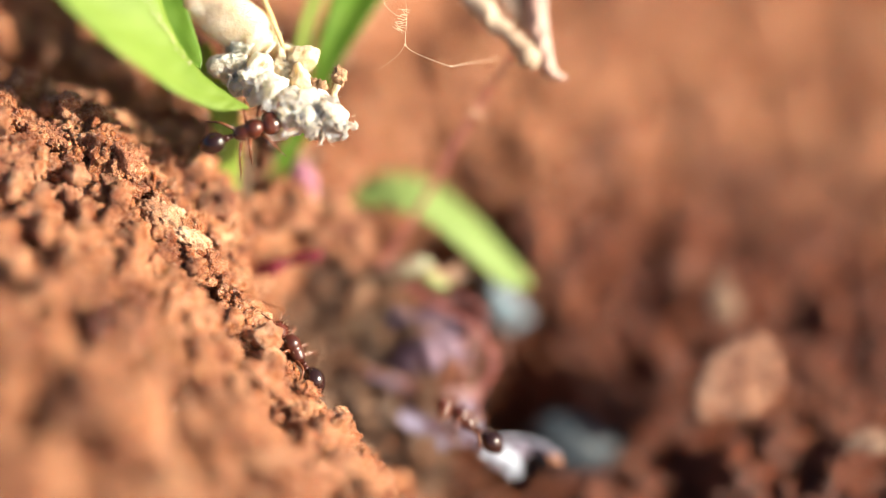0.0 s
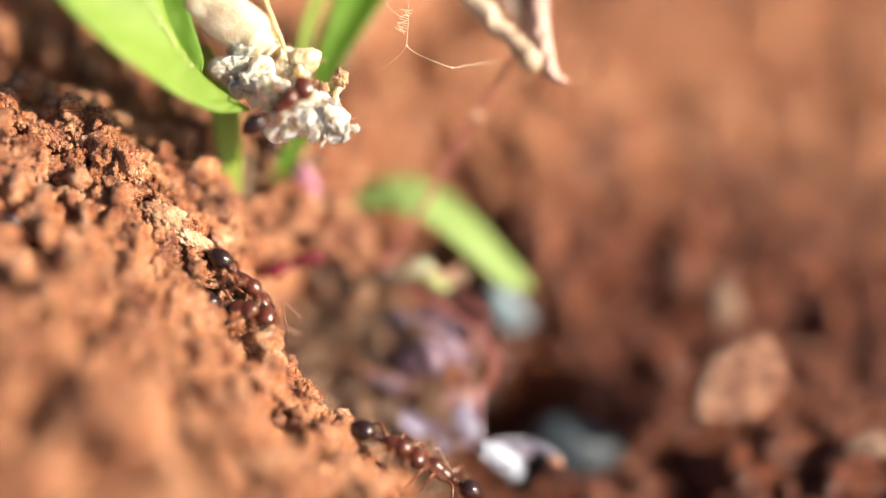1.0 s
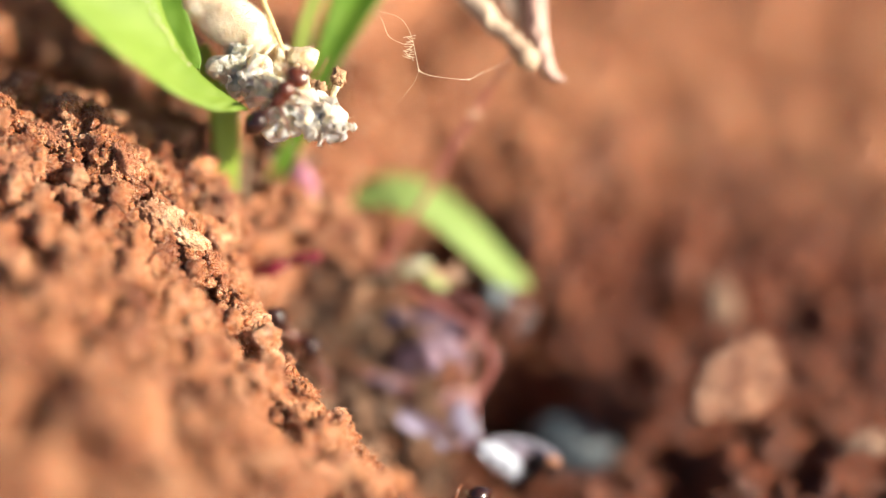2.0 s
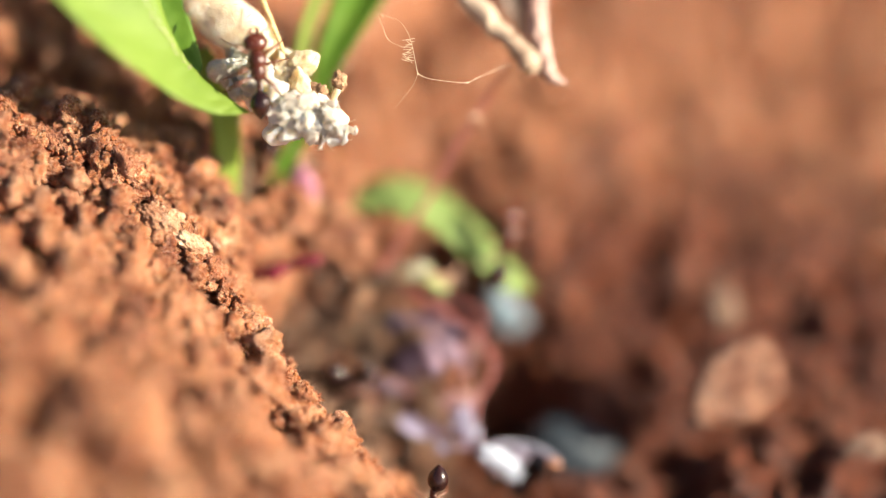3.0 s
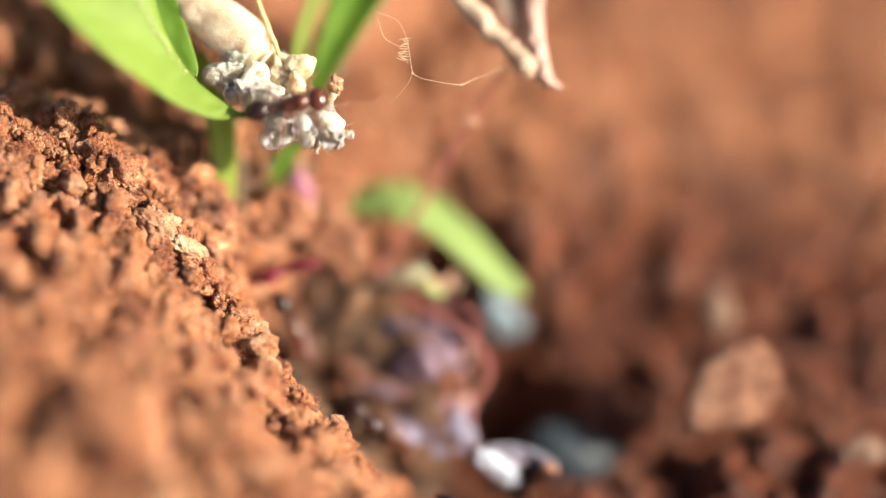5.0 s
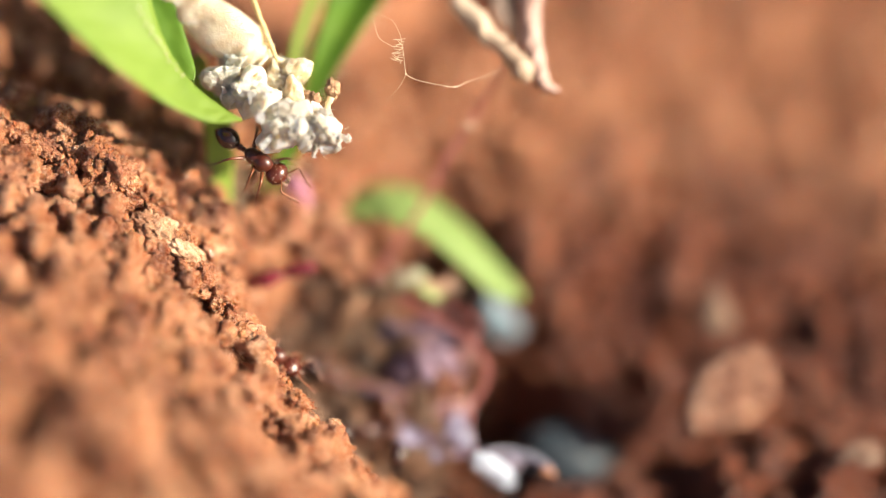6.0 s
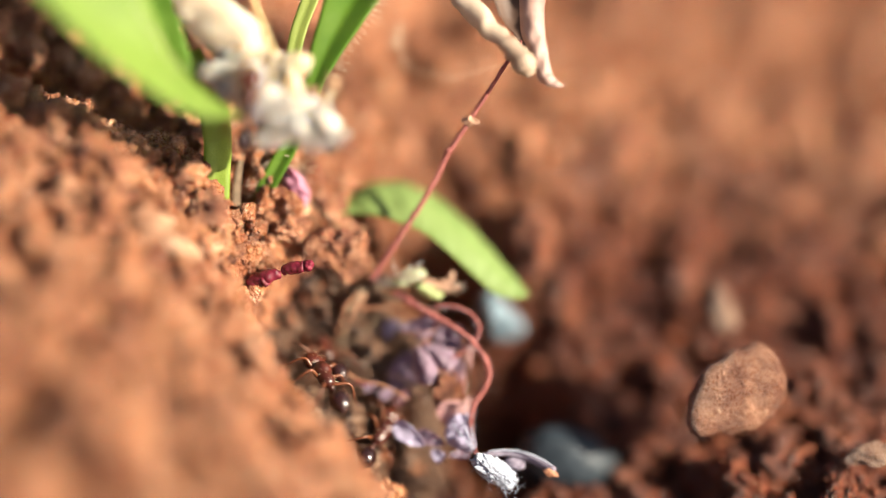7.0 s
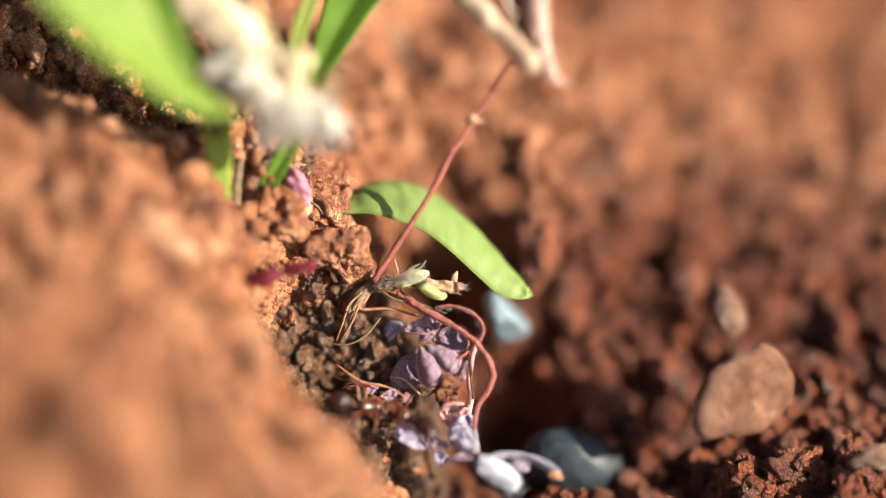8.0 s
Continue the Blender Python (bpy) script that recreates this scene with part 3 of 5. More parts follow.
def build_arched_leaf():
    ob = thing("arched_leaf", (-3.92, 4.96, -2.56), "fresh green leaf arched over the shaded hollow", "leaf")
    part("leaf_blade", between([(-3.85, 4.92, -2.16), (-2.97, 6.01, -1.99), (-1.92, 6.40, -2.01), (-0.85, 6.34, -2.22), (0.42, 5.77, -2.71), (1.70, 4.69, -3.46), (2.71, 3.70, -4.11), (3.26, 3.06, -4.38), (3.44, 2.73, -4.45)],
                               [(-3.73, 4.57, -2.10), (-2.63, 4.45, -1.94), (-1.37, 4.07, -2.05), (-0.48, 3.73, -2.28), (0.46, 3.24, -2.83), (1.39, 2.73, -3.54), (2.21, 2.42, -4.19), (3.00, 2.44, -4.47), (3.44, 2.63, -4.47)],
                               thick=0.15, cup=-0.10, across=16, steps=10, wave=0.07), leaf_mid, ob)
    part("margin", tube([(-3.73, 4.57, -2.10), (-2.63, 4.43, -1.92), (-1.37, 4.06, -2.04), (-0.48, 3.72, -2.27), (0.46, 3.22, -2.82), (1.39, 2.72, -3.53), (2.21, 2.40, -4.18), (3.00, 2.44, -4.47)],
                        [0.012, 0.02, 0.022, 0.022, 0.022, 0.022, 0.02, 0.012], 6), blade_pale, ob, "thin pale edge of the blade")
    part("leaf_stalk", tube([(-4.00, 4.69, -2.56), (-4.18, 4.58, -2.98), (-4.28, 4.47, -3.70)], [0.16, 0.15, 0.12], 8), stem_green, ob)
    return ob


def build_weed():
    """The withered weed in the hollow, with its bare stalk and curled leaf."""
    ob = thing("withered_weed", (-2.56, 2.78, -3.93), "withered weed with red stems and dull purple leaves", "weed")
    stalk = part("stalk", tube([(-2.48, 2.55, -3.60), (-2.06, 2.91, -3.04), (-1.57, 3.27, -2.35), (-0.94, 3.75, -1.51), (-0.42, 4.24, -0.83), (0.00, 4.65, -0.21), (0.34, 5.07, 0.39), (0.73, 5.41, 0.93), (1.17, 5.78, 1.49), (1.50, 6.03, 1.91), (1.92, 6.32, 2.53), (2.29, 6.56, 3.10), (2.61, 6.74, 3.61), (2.87, 6.91, 3.94), (3.12, 7.27, 4.19)],
                               [0.15, 0.125, 0.11, 0.10, 0.095, 0.095, 0.10, 0.10, 0.11, 0.09, 0.08, 0.075, 0.08, 0.09, 0.07], 9, 6, 0.4, 2), red_stem, ob, "long thin reddish stalk")
    part("node", lump((1.17, 5.72, 1.57), (0.22, 0.16, 0.2), level=3, rough=0.5, seed=4), brown_pale, stalk, "pale brown node")
    part("node", lump((0.42, 5.09, 0.57), (0.14, 0.12, 0.2), level=3, rough=0.4, seed=5, turn=(0, 30, 0)), red_stem, stalk)
    part("bract", between([(1.17, 5.82, 1.68), (1.38, 5.73, 1.73), (1.59, 5.64, 1.63)], [(1.21, 5.61, 1.60), (1.42, 5.56, 1.54), (1.61, 5.59, 1.57)], thick=0.05, cup=0.2), brown_pale, stalk)
    # curled dry leaf at the tip of the stalk
    part("curled_leaf", tube([(0.34, 8.69, 6.07), (0.98, 8.07, 5.53), (1.54, 7.49, 5.17), (2.00, 7.06, 4.86), (2.47, 6.73, 4.64), (2.94, 6.34, 4.35), (3.28, 6.12, 3.95), (3.41, 6.14, 3.53)],
                             [0.34, 0.40, 0.38, 0.34, 0.34, 0.40, 0.44, 0.14], 20, 8, 0.42, 3), dry_leaf, stalk, "cream edge of the dry leaf, rolled into a tube")
    part("curled_leaf", between([(2.80, 8.99, 6.10), (3.04, 8.27, 5.45), (3.08, 7.36, 4.73), (3.33, 6.75, 4.21), (3.60, 6.24, 3.80), (3.79, 5.78, 3.43), (4.28, 5.56, 3.34), (4.64, 5.58, 3.35)],
                                [(4.19, 8.76, 6.29), (4.01, 8.03, 5.64), (3.97, 7.46, 5.14), (4.03, 6.84, 4.60), (4.15, 6.23, 4.08), (4.28, 5.89, 3.70), (4.47, 5.64, 3.58), (4.69, 5.63, 3.42)],
                                thick=0.14, cup=-0.35, across=10, wave=0.14, seed=7), dry_lobe, stalk, "pinkish brown dry leaf lobe with a turned-up point")
    # back of the curl, its hollow's shade put into the colour
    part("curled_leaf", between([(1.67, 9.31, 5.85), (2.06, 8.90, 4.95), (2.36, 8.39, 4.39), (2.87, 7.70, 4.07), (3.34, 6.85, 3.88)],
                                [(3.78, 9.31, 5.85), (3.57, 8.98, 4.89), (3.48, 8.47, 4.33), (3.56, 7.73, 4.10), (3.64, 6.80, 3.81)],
                                thick=0.12, cup=0.4, across=10, wave=0.12, seed=12), dry_shaded, stalk, "back of the dry leaf, painted dark for the hollow's shade")
    # woolly young shoot at the crown
    shoot = part("shoot", lump((-1.09, 2.56, -3.44), (0.62, 0.30, 0.28), level=4, rough=0.28, seed=8, turn=(0, -14, 10)), sprout_pale, ob, "woolly pale green young shoot")
    part("shoot", lump((-0.29, 2.12, -3.77), (0.62, 0.24, 0.23), level=4, rough=0.22, seed=9, turn=(0, 26, 0)), sprout_green, ob, "pale green shoot")
    part("bract", between([(-0.59, 2.77, -3.65), (-0.00, 2.62, -3.66), (0.53, 2.53, -3.61), (0.84, 2.46, -3.69)], [(-0.59, 2.46, -3.69), (-0.00, 2.26, -3.76), (0.48, 2.15, -3.89), (0.80, 2.22, -3.81)], thick=0.06, cup=0.3, across=6, wave=0.16, seed=5), brown_pale, ob, "frayed pinkish tan bract")
    part("bract", between([(0.34, 2.58, -3.86), (0.42, 2.75, -3.52), (0.59, 2.86, -3.40)], [(0.59, 2.47, -3.84), (0.63, 2.69, -3.59), (0.65, 2.85, -3.41)], thick=0.05, across=4), brown_pale, ob)
    part("crown", lump((-2.06, 2.61, -3.83), (0.5, 0.3, 0.22), level=4, rough=0.4, seed=19), root, ob, "fibrous brown crown")
    rng = random.Random(21)
    spots = []
    for i in range(120):
        x, y, z = (-1.09, 2.44, -3.27)
        spots.append(((x + rng.gauss(0, .28), y + rng.gauss(-0.05, .1), z + rng.gauss(0.03, .11)), (rng.gauss(0.5, .5), -0.3, 0.35)))
    for i in range(60):
        x, y, z = (-1.89, 2.47, -3.53)
        spots.append(((x + rng.gauss(0, .2), y + rng.gauss(0, .1), z + rng.gauss(0, .1)), (rng.gauss(-0.2, .6), -0.3, 0.3)))
    for i in range(14):
        x, y, z = (0.67, 2.32, -3.70)
        spots.append(((x + rng.gauss(0, .12), y + rng.gauss(0, .08), z + rng.gauss(0, .1)), (0.9, -0.3, 0.1)))
    part("wool", add_hairs(bmesh.new(), spots, 0.34, 0.012, 5), wool, shoot, "white woolly hairs")
    part("bristle", tube([(-1.58, 2.60, -3.24), (-1.64, 2.78, -3.04), (-1.72, 2.95, -2.85)], [0.03, 0.025, 0.01], 5), wool, shoot)
    part("bristle", tube([(-0.95, 2.64, -3.20), (-0.67, 2.78, -3.04), (-0.55, 2.91, -2.90)], [0.03, 0.025, 0.01], 5), wool, shoot)
    part("bristle", tube([(-1.22, 2.67, -3.16), (-0.88, 2.78, -3.04), (-0.71, 2.84, -2.98)], [0.03, 0.025, 0.01], 5), wool, shoot)
    # red runners that arch out and hang down
    part("runner", tube([(-1.60, 2.33, -3.99), (-0.95, 1.89, -4.18), (-0.22, 1.46, -4.36), (0.56, 1.09, -4.61), (1.25, 0.67, -4.93), (1.72, 0.27, -5.38), (1.94, -0.10, -5.79), (1.77, -0.54, -6.28), (1.42, -0.88, -6.66), (1.25, -1.36, -7.04), (1.29, -1.89, -7.48), (1.46, -2.55, -7.92)],
                        [0.14, 0.14, 0.12, 0.105, 0.105, 0.11, 0.12, 0.11, 0.095, 0.085, 0.075, 0.07], 10, 8, 0.5, 5), red_stem, ob, "arching red stem")
    part("runner", tube([(-0.17, 1.81, -4.27), (0.43, 1.76, -4.17), (1.12, 1.54, -4.26), (1.55, 1.15, -4.55), (1.51, 0.83, -4.90), (1.12, 0.73, -5.16), (0.99, 0.56, -5.35), (0.60, 0.39, -5.55), (0.04, 0.46, -5.62), (-0.52, 0.87, -5.46)],
                        [0.07, 0.07, 0.07, 0.07, 0.07, 0.065, 0.07, 0.065, 0.06, 0.05], 8, 6, 0.25, 6), red_stem, ob, "looped red stem")
    fuzz = []
    for line in (((-1.60, 2.33, -3.99), (-0.22, 1.46, -4.36), (1.25, 0.67, -4.93), (1.94, -0.10, -5.79), (1.42, -0.88, -6.66), (1.29, -1.89, -7.48)), ((-0.17, 1.81, -4.27), (1.12, 1.54, -4.26), (1.51, 0.83, -4.90), (0.99, 0.56, -5.35))):
        for x, y, z in spline(line, 44):
            fuzz.append(((x, y, z), (rng.gauss(0, 1), rng.gauss(-.4, .6), rng.gauss(.2, .8))))
    part("down", add_hairs(bmesh.new(), fuzz, 0.21, 0.0065, 15), frost, ob, "pale down along the red stems")
    part("runner", tube([(-1.95, 2.42, -4.19), (-1.30, 2.13, -4.21), (-0.52, 1.92, -4.44), (0.22, 1.60, -4.79), (0.91, 1.18, -5.11), (1.08, 0.39, -5.85), (1.21, -0.48, -6.81)], [0.1, 0.09, 0.08, 0.07, 0.07, 0.06, 0.06], 7, 5, 0.25, 7), brown_stem, ob)
    part("runner", tube([(-2.51, 2.71, -4.01), (-2.86, 2.35, -4.42), (-3.03, 2.13, -4.66), (-1.95, 2.06, -4.59), (-0.87, 1.82, -4.70)], [0.09, 0.09, 0.07, 0.06, 0.05], 7, 5, 0.3, 8), brown_stem, ob)
    part("root", tube([(-2.43, 2.78, -3.93), (-3.03, 2.42, -4.19), (-3.38, 2.01, -4.64), (-3.55, 1.62, -5.22), (-3.74, 1.41, -5.91)], [0.26, 0.24, 0.2, 0.16, 0.1], 9, 6, 0.5, 9), root, ob, "grey-brown fibrous root")
    part("root", tube([(-2.73, 2.52, -3.93), (-3.16, 2.04, -4.31), (-3.38, 1.68, -4.86), (-3.60, 1.40, -5.61)], [0.1, 0.08, 0.06, 0.04], 7, 6, 0.4, 10), root, ob)
    # purple leaflets in the knot
    leaflets = (
        ((-1.43, 1.53, -5.18), (-0.04, 1.52, -4.74), 0.60, 0.0, 0.30, purple_leaf), ((-0.84, 1.14, -5.31), (-0.25, 1.34, -4.94), 0.42, 0.3, -0.20, purple_leaf), ((-2.03, 2.15, -5.38), (-1.58, 1.72, -5.56), 0.80, 0.1, -0.20, lilac_leaf),
        ((-0.30, 1.39, -5.48), (1.05, 1.19, -5.26), 0.95, 0.2, 0.34, purple_leaf), ((-0.59, 0.96, -5.36), (0.71, 0.18, -5.78), 0.78, 0.1, -0.26, purple_leaf), ((-0.76, 0.83, -5.36), (-0.25, -0.37, -6.24), 0.80, -0.2, -0.26, purple_leaf),
        ((-0.89, 1.23, -5.96), (-1.48, 0.16, -6.99), 1.15, 0.2, -0.15, purple_leaf), ((-0.59, 2.04, -5.36), (0.08, 2.17, -5.06), 0.55, 0.2, 0.20, crimson_leaf), ((-1.52, 0.05, -6.82), (-2.19, -0.25, -7.00), 0.42, 0.3, 0.30, purple_leaf),
        ((-0.95, -0.02, -6.75), (-1.58, -0.52, -7.15), 0.40, -0.3, 0.20, crimson_leaf), ((-2.28, 0.26, -6.73), (-2.78, -0.01, -6.88), 0.34, 0.2, 0.20, purple_leaf), ((1.06, 1.19, -6.45), (0.42, 0.74, -6.95), 0.70, 0.2, 0.20, purple_leaf),
        ((0.31, -1.96, -7.85), (-0.73, -1.51, -7.65), 0.55, 0.3, 0.20, purple_leaf), ((-0.50, -2.06, -7.81), (-1.61, -1.44, -7.28), 0.70, 0.1, 0.30, lilac_leaf),
        ((1.09, -0.59, -7.08), (-0.00, -0.91, -7.29), 0.75, 0.4, 0.55, pink_dull), ((0.42, -2.38, -8.02), (1.21, -2.37, -7.86), 0.45, 0.3, 0.20, purple_leaf), ((-0.21, -2.07, -7.98), (0.21, -2.42, -8.22), 0.50, 0.0, 0.20, lilac_leaf))
    toward = -FORWARD
    for n, (a, b, w, tilt, cup, m) in enumerate(leaflets):
        a, b = Vector(a), Vector(b)
        axis = (b - a).normalized()
        side = (axis.cross(toward).normalized() + toward * tilt).normalized()
        bow = toward * (b - a).length * 0.07
        middle = [a, a.lerp(b, 0.22) + bow * 0.6, a.lerp(b, 0.5) + bow, a.lerp(b, 0.78) + bow * 0.7, a.lerp(b, 0.94) + bow * 0.2, b]
        width = [w * 0.10, w * 0.62, w * 0.96, w, w * 0.74, w * 0.24]
        leaflet = part("leaflet", ribbon(middle, width, [side] * 6, thick=0.09, cup=cup, across=12, steps=6, wave=0.10, seed=n * 3.1), m, ob)
        spots = [(a.lerp(b, rng.uniform(0.1, 0.9)) + side * rng.uniform(-.4, .4) * w + bow + toward * 0.02, (rng.gauss(0, .5), -0.6, 0.6)) for i in range(46)]
        part("down", add_hairs(bmesh.new(), spots, 0.10, 0.0055, n), frost, leaflet)
        if n in (0, 3, 4, 5, 14):
            rim = []
            for c, v in zip(middle, width):
                rim.append(c + side * v * 0.5 + (toward * cup * v * 0.5 if cup > 0 else toward * cup * v * 0.4))
            part("leaf_edge", tube(rim, [0.03, 0.045, 0.05, 0.05, 0.045, 0.02], 6, 5, 0.4, n), pink_dull, leaflet, "pale pink leaf edge")
    funnel = part("leaflet", between([(1.40, -2.40, -7.74), (0.67, -2.23, -7.71), (0.31, -1.96, -7.56), (0.29, -1.54, -7.39), (0.42, -1.11, -7.22)], [(1.44, -2.40, -7.74), (1.44, -2.07, -7.68), (1.36, -1.68, -7.54), (1.30, -1.30, -7.42), (1.22, -0.96, -7.19)],
                                     thick=0.09, cup=-0.22, across=14, wave=0.16, seed=51), lilac_leaf, ob, "pale lilac leaf narrowing to its base")
    for left, right in (((1.32, -2.43, -7.63), (0.54, -1.50, -7.13)), ((1.38, -2.40, -7.60), (0.88, -1.48, -7.03)), ((1.42, -2.33, -7.60), (1.17, -1.32, -7.07))):
        part("vein", tube([left, Vector(left).lerp(Vector(right), 0.5) + toward * 0.06, right], [0.02, 0.03, 0.015], 5), frost, funnel)
    part("runner", tube([(1.31, 1.45, -5.71), (1.14, 0.97, -6.24), (1.05, 0.45, -6.68), (1.14, -0.15, -7.04), (1.01, -0.90, -7.42)], [0.09, 0.10, 0.10, 0.11, 0.09], 8, 6, 0.3, 17), pink_dull, ob, "pale pink hanging stem")
    part("runner", tube([(-0.21, -0.10, -6.68), (-0.59, -0.36, -6.83), (-0.95, -0.17, -6.61), (-1.35, 0.16, -6.40), (-1.90, 0.36, -6.48)], [0.05, 0.06, 0.06, 0.05, 0.03], 7, 5, 0.3, 18), brown_pale, ob)
    part("runner", tube([(-3.68, -0.07, -6.65), (-3.32, -0.03, -6.46), (-2.84, -0.04, -6.47), (-2.36, -0.17, -6.61)], [0.03, 0.045, 0.04, 0.02], 6, 5, 0.3, 19), crimson, ob, "thin dark red rootlet")
    for n, pts in enumerate((((-2.42, 2.56, -3.88), (-1.73, 2.08, -4.11), (-0.86, 1.97, -4.24), (0.22, 1.66, -4.43)), ((-2.68, 2.46, -3.99), (-3.03, 2.04, -4.31), (-3.25, 1.66, -4.73), (-3.64, 1.37, -5.35)), ((-1.95, 2.52, -3.63), (-1.08, 2.22, -3.66), (0.00, 2.09, -3.65), (0.78, 1.98, -3.78)),
                             ((-2.94, 2.33, -3.99), (-3.42, 1.94, -4.28), (-3.63, 1.60, -4.79), (-3.90, 1.26, -5.48)), ((-2.25, 1.84, -4.83), (-2.81, 1.33, -5.25), (-3.47, 1.17, -5.57), (-4.12, 1.27, -5.61)), ((-3.89, 0.46, -5.91), (-3.02, -0.16, -6.16), (-1.94, -0.33, -6.35), (-1.08, -0.68, -6.73)))):
        part("fibre", tube(pts, [0.035, 0.045, 0.04, 0.02], 6, 6, 0.4, n), brown_stem if n % 2 else root, ob)
    part("red_crumb", lump((0.25, -0.17, -6.46), (0.52, 0.42, 0.50), level=4, rough=0.4, grain=1.3, seed=77, facets=9), soil_clod, ob, "clinging red soil crumb")
    tip = part("frosted_bud", lump((2.13, -3.17, -8.00), (0.98, 0.40, 0.44), level=5, rough=0.26, grain=2.4, seed=14, turn=(0, 42, 0)), frost, ob, "white frosted bud")
    spots = []
    for i in range(420):
        p = Vector((1.50, -2.91, -7.56)).lerp(Vector((2.81, -3.67, -8.26)), rng.random())
        spots.append((p + Vector((rng.gauss(0, .22), rng.gauss(-.1, .14), rng.gauss(0, .2))), (rng.gauss(0, .6), -0.6, rng.gauss(.2, .5))))
    part("wool", add_hairs(bmesh.new(), spots, 0.2, 0.009, 6), frost, tip)
    twig = part("twig", tube([(1.63, -2.66, -7.74), (2.20, -2.45, -7.81), (2.82, -2.40, -7.89), (3.45, -2.51, -8.02), (3.97, -2.75, -8.13), (4.39, -2.96, -8.22)], [0.10, 0.11, 0.12, 0.14, 0.15, 0.13], 12, 6, 0.35, 12), frost_dark, ob, "frosted lilac-grey twig with a brown tip")
    # light along the twig's top edge, added as a white strip
    part("rime", tube([(1.88, -2.54, -7.60), (2.51, -2.44, -7.64), (3.13, -2.48, -7.69), (3.76, -2.69, -7.77), (4.28, -2.96, -7.92)], [0.02, 0.035, 0.04, 0.04, 0.02], 7, 6, 0.5, 13), frost, twig, "white strip for the lit top rim of the twig")
    part("twig_tip", lump((4.24, -3.08, -8.21), (0.30, 0.15, 0.14), level=3, rough=0.3, seed=15, turn=(0, 25, 0)), brown_stem, twig, "brown tip")
    part("stub", lump((2.89, -2.72, -8.10), (0.42, 0.2, 0.26), level=3, rough=0.3, seed=16, turn=(0, 20, 0)), frost_dark, ob, "grey withered stub behind the bud")
    part("filament", tube([(1.16, -0.51, -5.94), (1.12, -0.80, -6.20), (0.95, -1.16, -6.52)], [0.03, 0.025, 0.012], 5), root, ob)
    return ob


def build_twigs_and_buds():
    ob = thing("crimson_twig", (-6.88, 1.08, -2.38), "broken crimson plant stub lying on soil crumbs", "twig")
    part("bark", tube([(-7.09, 1.49, -2.82), (-6.66, 1.55, -2.61), (-6.24, 1.56, -2.45), (-5.82, 1.59, -2.42)], [0.16, 0.24, 0.26, 0.16], 12, 6, 0.45, 3), crimson, ob, "dark red bark, wet and wrinkled")
    part("bark", tube([(-5.78, 1.75, -2.40), (-5.40, 1.76, -2.23), (-4.97, 1.71, -2.14)], [0.16, 0.25, 0.2], 12, 6, 0.45, 5), crimson, ob)
    part("knot", lump((-4.82, 1.74, -2.10), (0.22, 0.2, 0.24), level=3, rough=0.35, seed=3), crimson, ob, "worn end of the stub")
    part("knot", lump((-6.41, 1.39, -2.64), (0.2, 0.18, 0.2), level=3, rough=0.4, seed=13), crimson, ob)
    ob = thing("pink_bud", (-5.45, 3.97, -0.37), "downy pink folded bud beside the grass", "bud")
    part("petal", between([(-5.88, 5.15, -0.26), (-5.83, 4.69, -0.47), (-5.61, 4.31, -0.75), (-5.24, 4.16, -1.06)], [(-5.62, 5.18, -0.23), (-5.16, 4.93, -0.35), (-4.87, 4.62, -0.69), (-4.74, 4.36, -1.13)], thick=0.2, cup=-0.3, across=12, wave=0.25, seed=2), pink_leaf, ob)
    part("petal", lump((-5.31, 4.75, -0.86), (0.40, 0.34, 0.56), level=4, rough=0.24, grain=2.0, seed=5, turn=(-30, -32, 0), facets=9), pink_leaf, ob)
    part("stem_end", tube([(-4.92, 4.46, -1.33), (-4.58, 4.39, -1.55), (-4.38, 4.27, -1.83)], [0.05, 0.04, 0.03], 6), root, ob)
    rng = random.Random(31)
    spots = [(((-5.25, 5.09, -0.32)[0] + rng.gauss(0, .25), (-5.25, 5.09, -0.32)[1] + rng.gauss(0, .2), (-5.25, 5.09, -0.32)[2] + rng.gauss(0.1, .3)), (rng.gauss(.2, .5), -.3, .8)) for i in range(26)]
    part("fibres", add_hairs(bmesh.new(), spots, 0.6, 0.016, 8), silk, ob, "dry pale fibres")


build_seedling()
build_grass()
build_arched_leaf()
build_weed()
build_twigs_and_buds()


# ---- white debris clump and silk ----
def crumpled(points, sizes, level, rough, grain, seed):
    bm = bmesh.new()
    for i, (p, s) in enumerate(zip(points, sizes)):
        add_lump(bm, p, s, level=level, rough=rough, grain=grain, seed=seed + i * 1.7, facets=8, turn=(i * 40, i * 25, i * 70))
    return bm


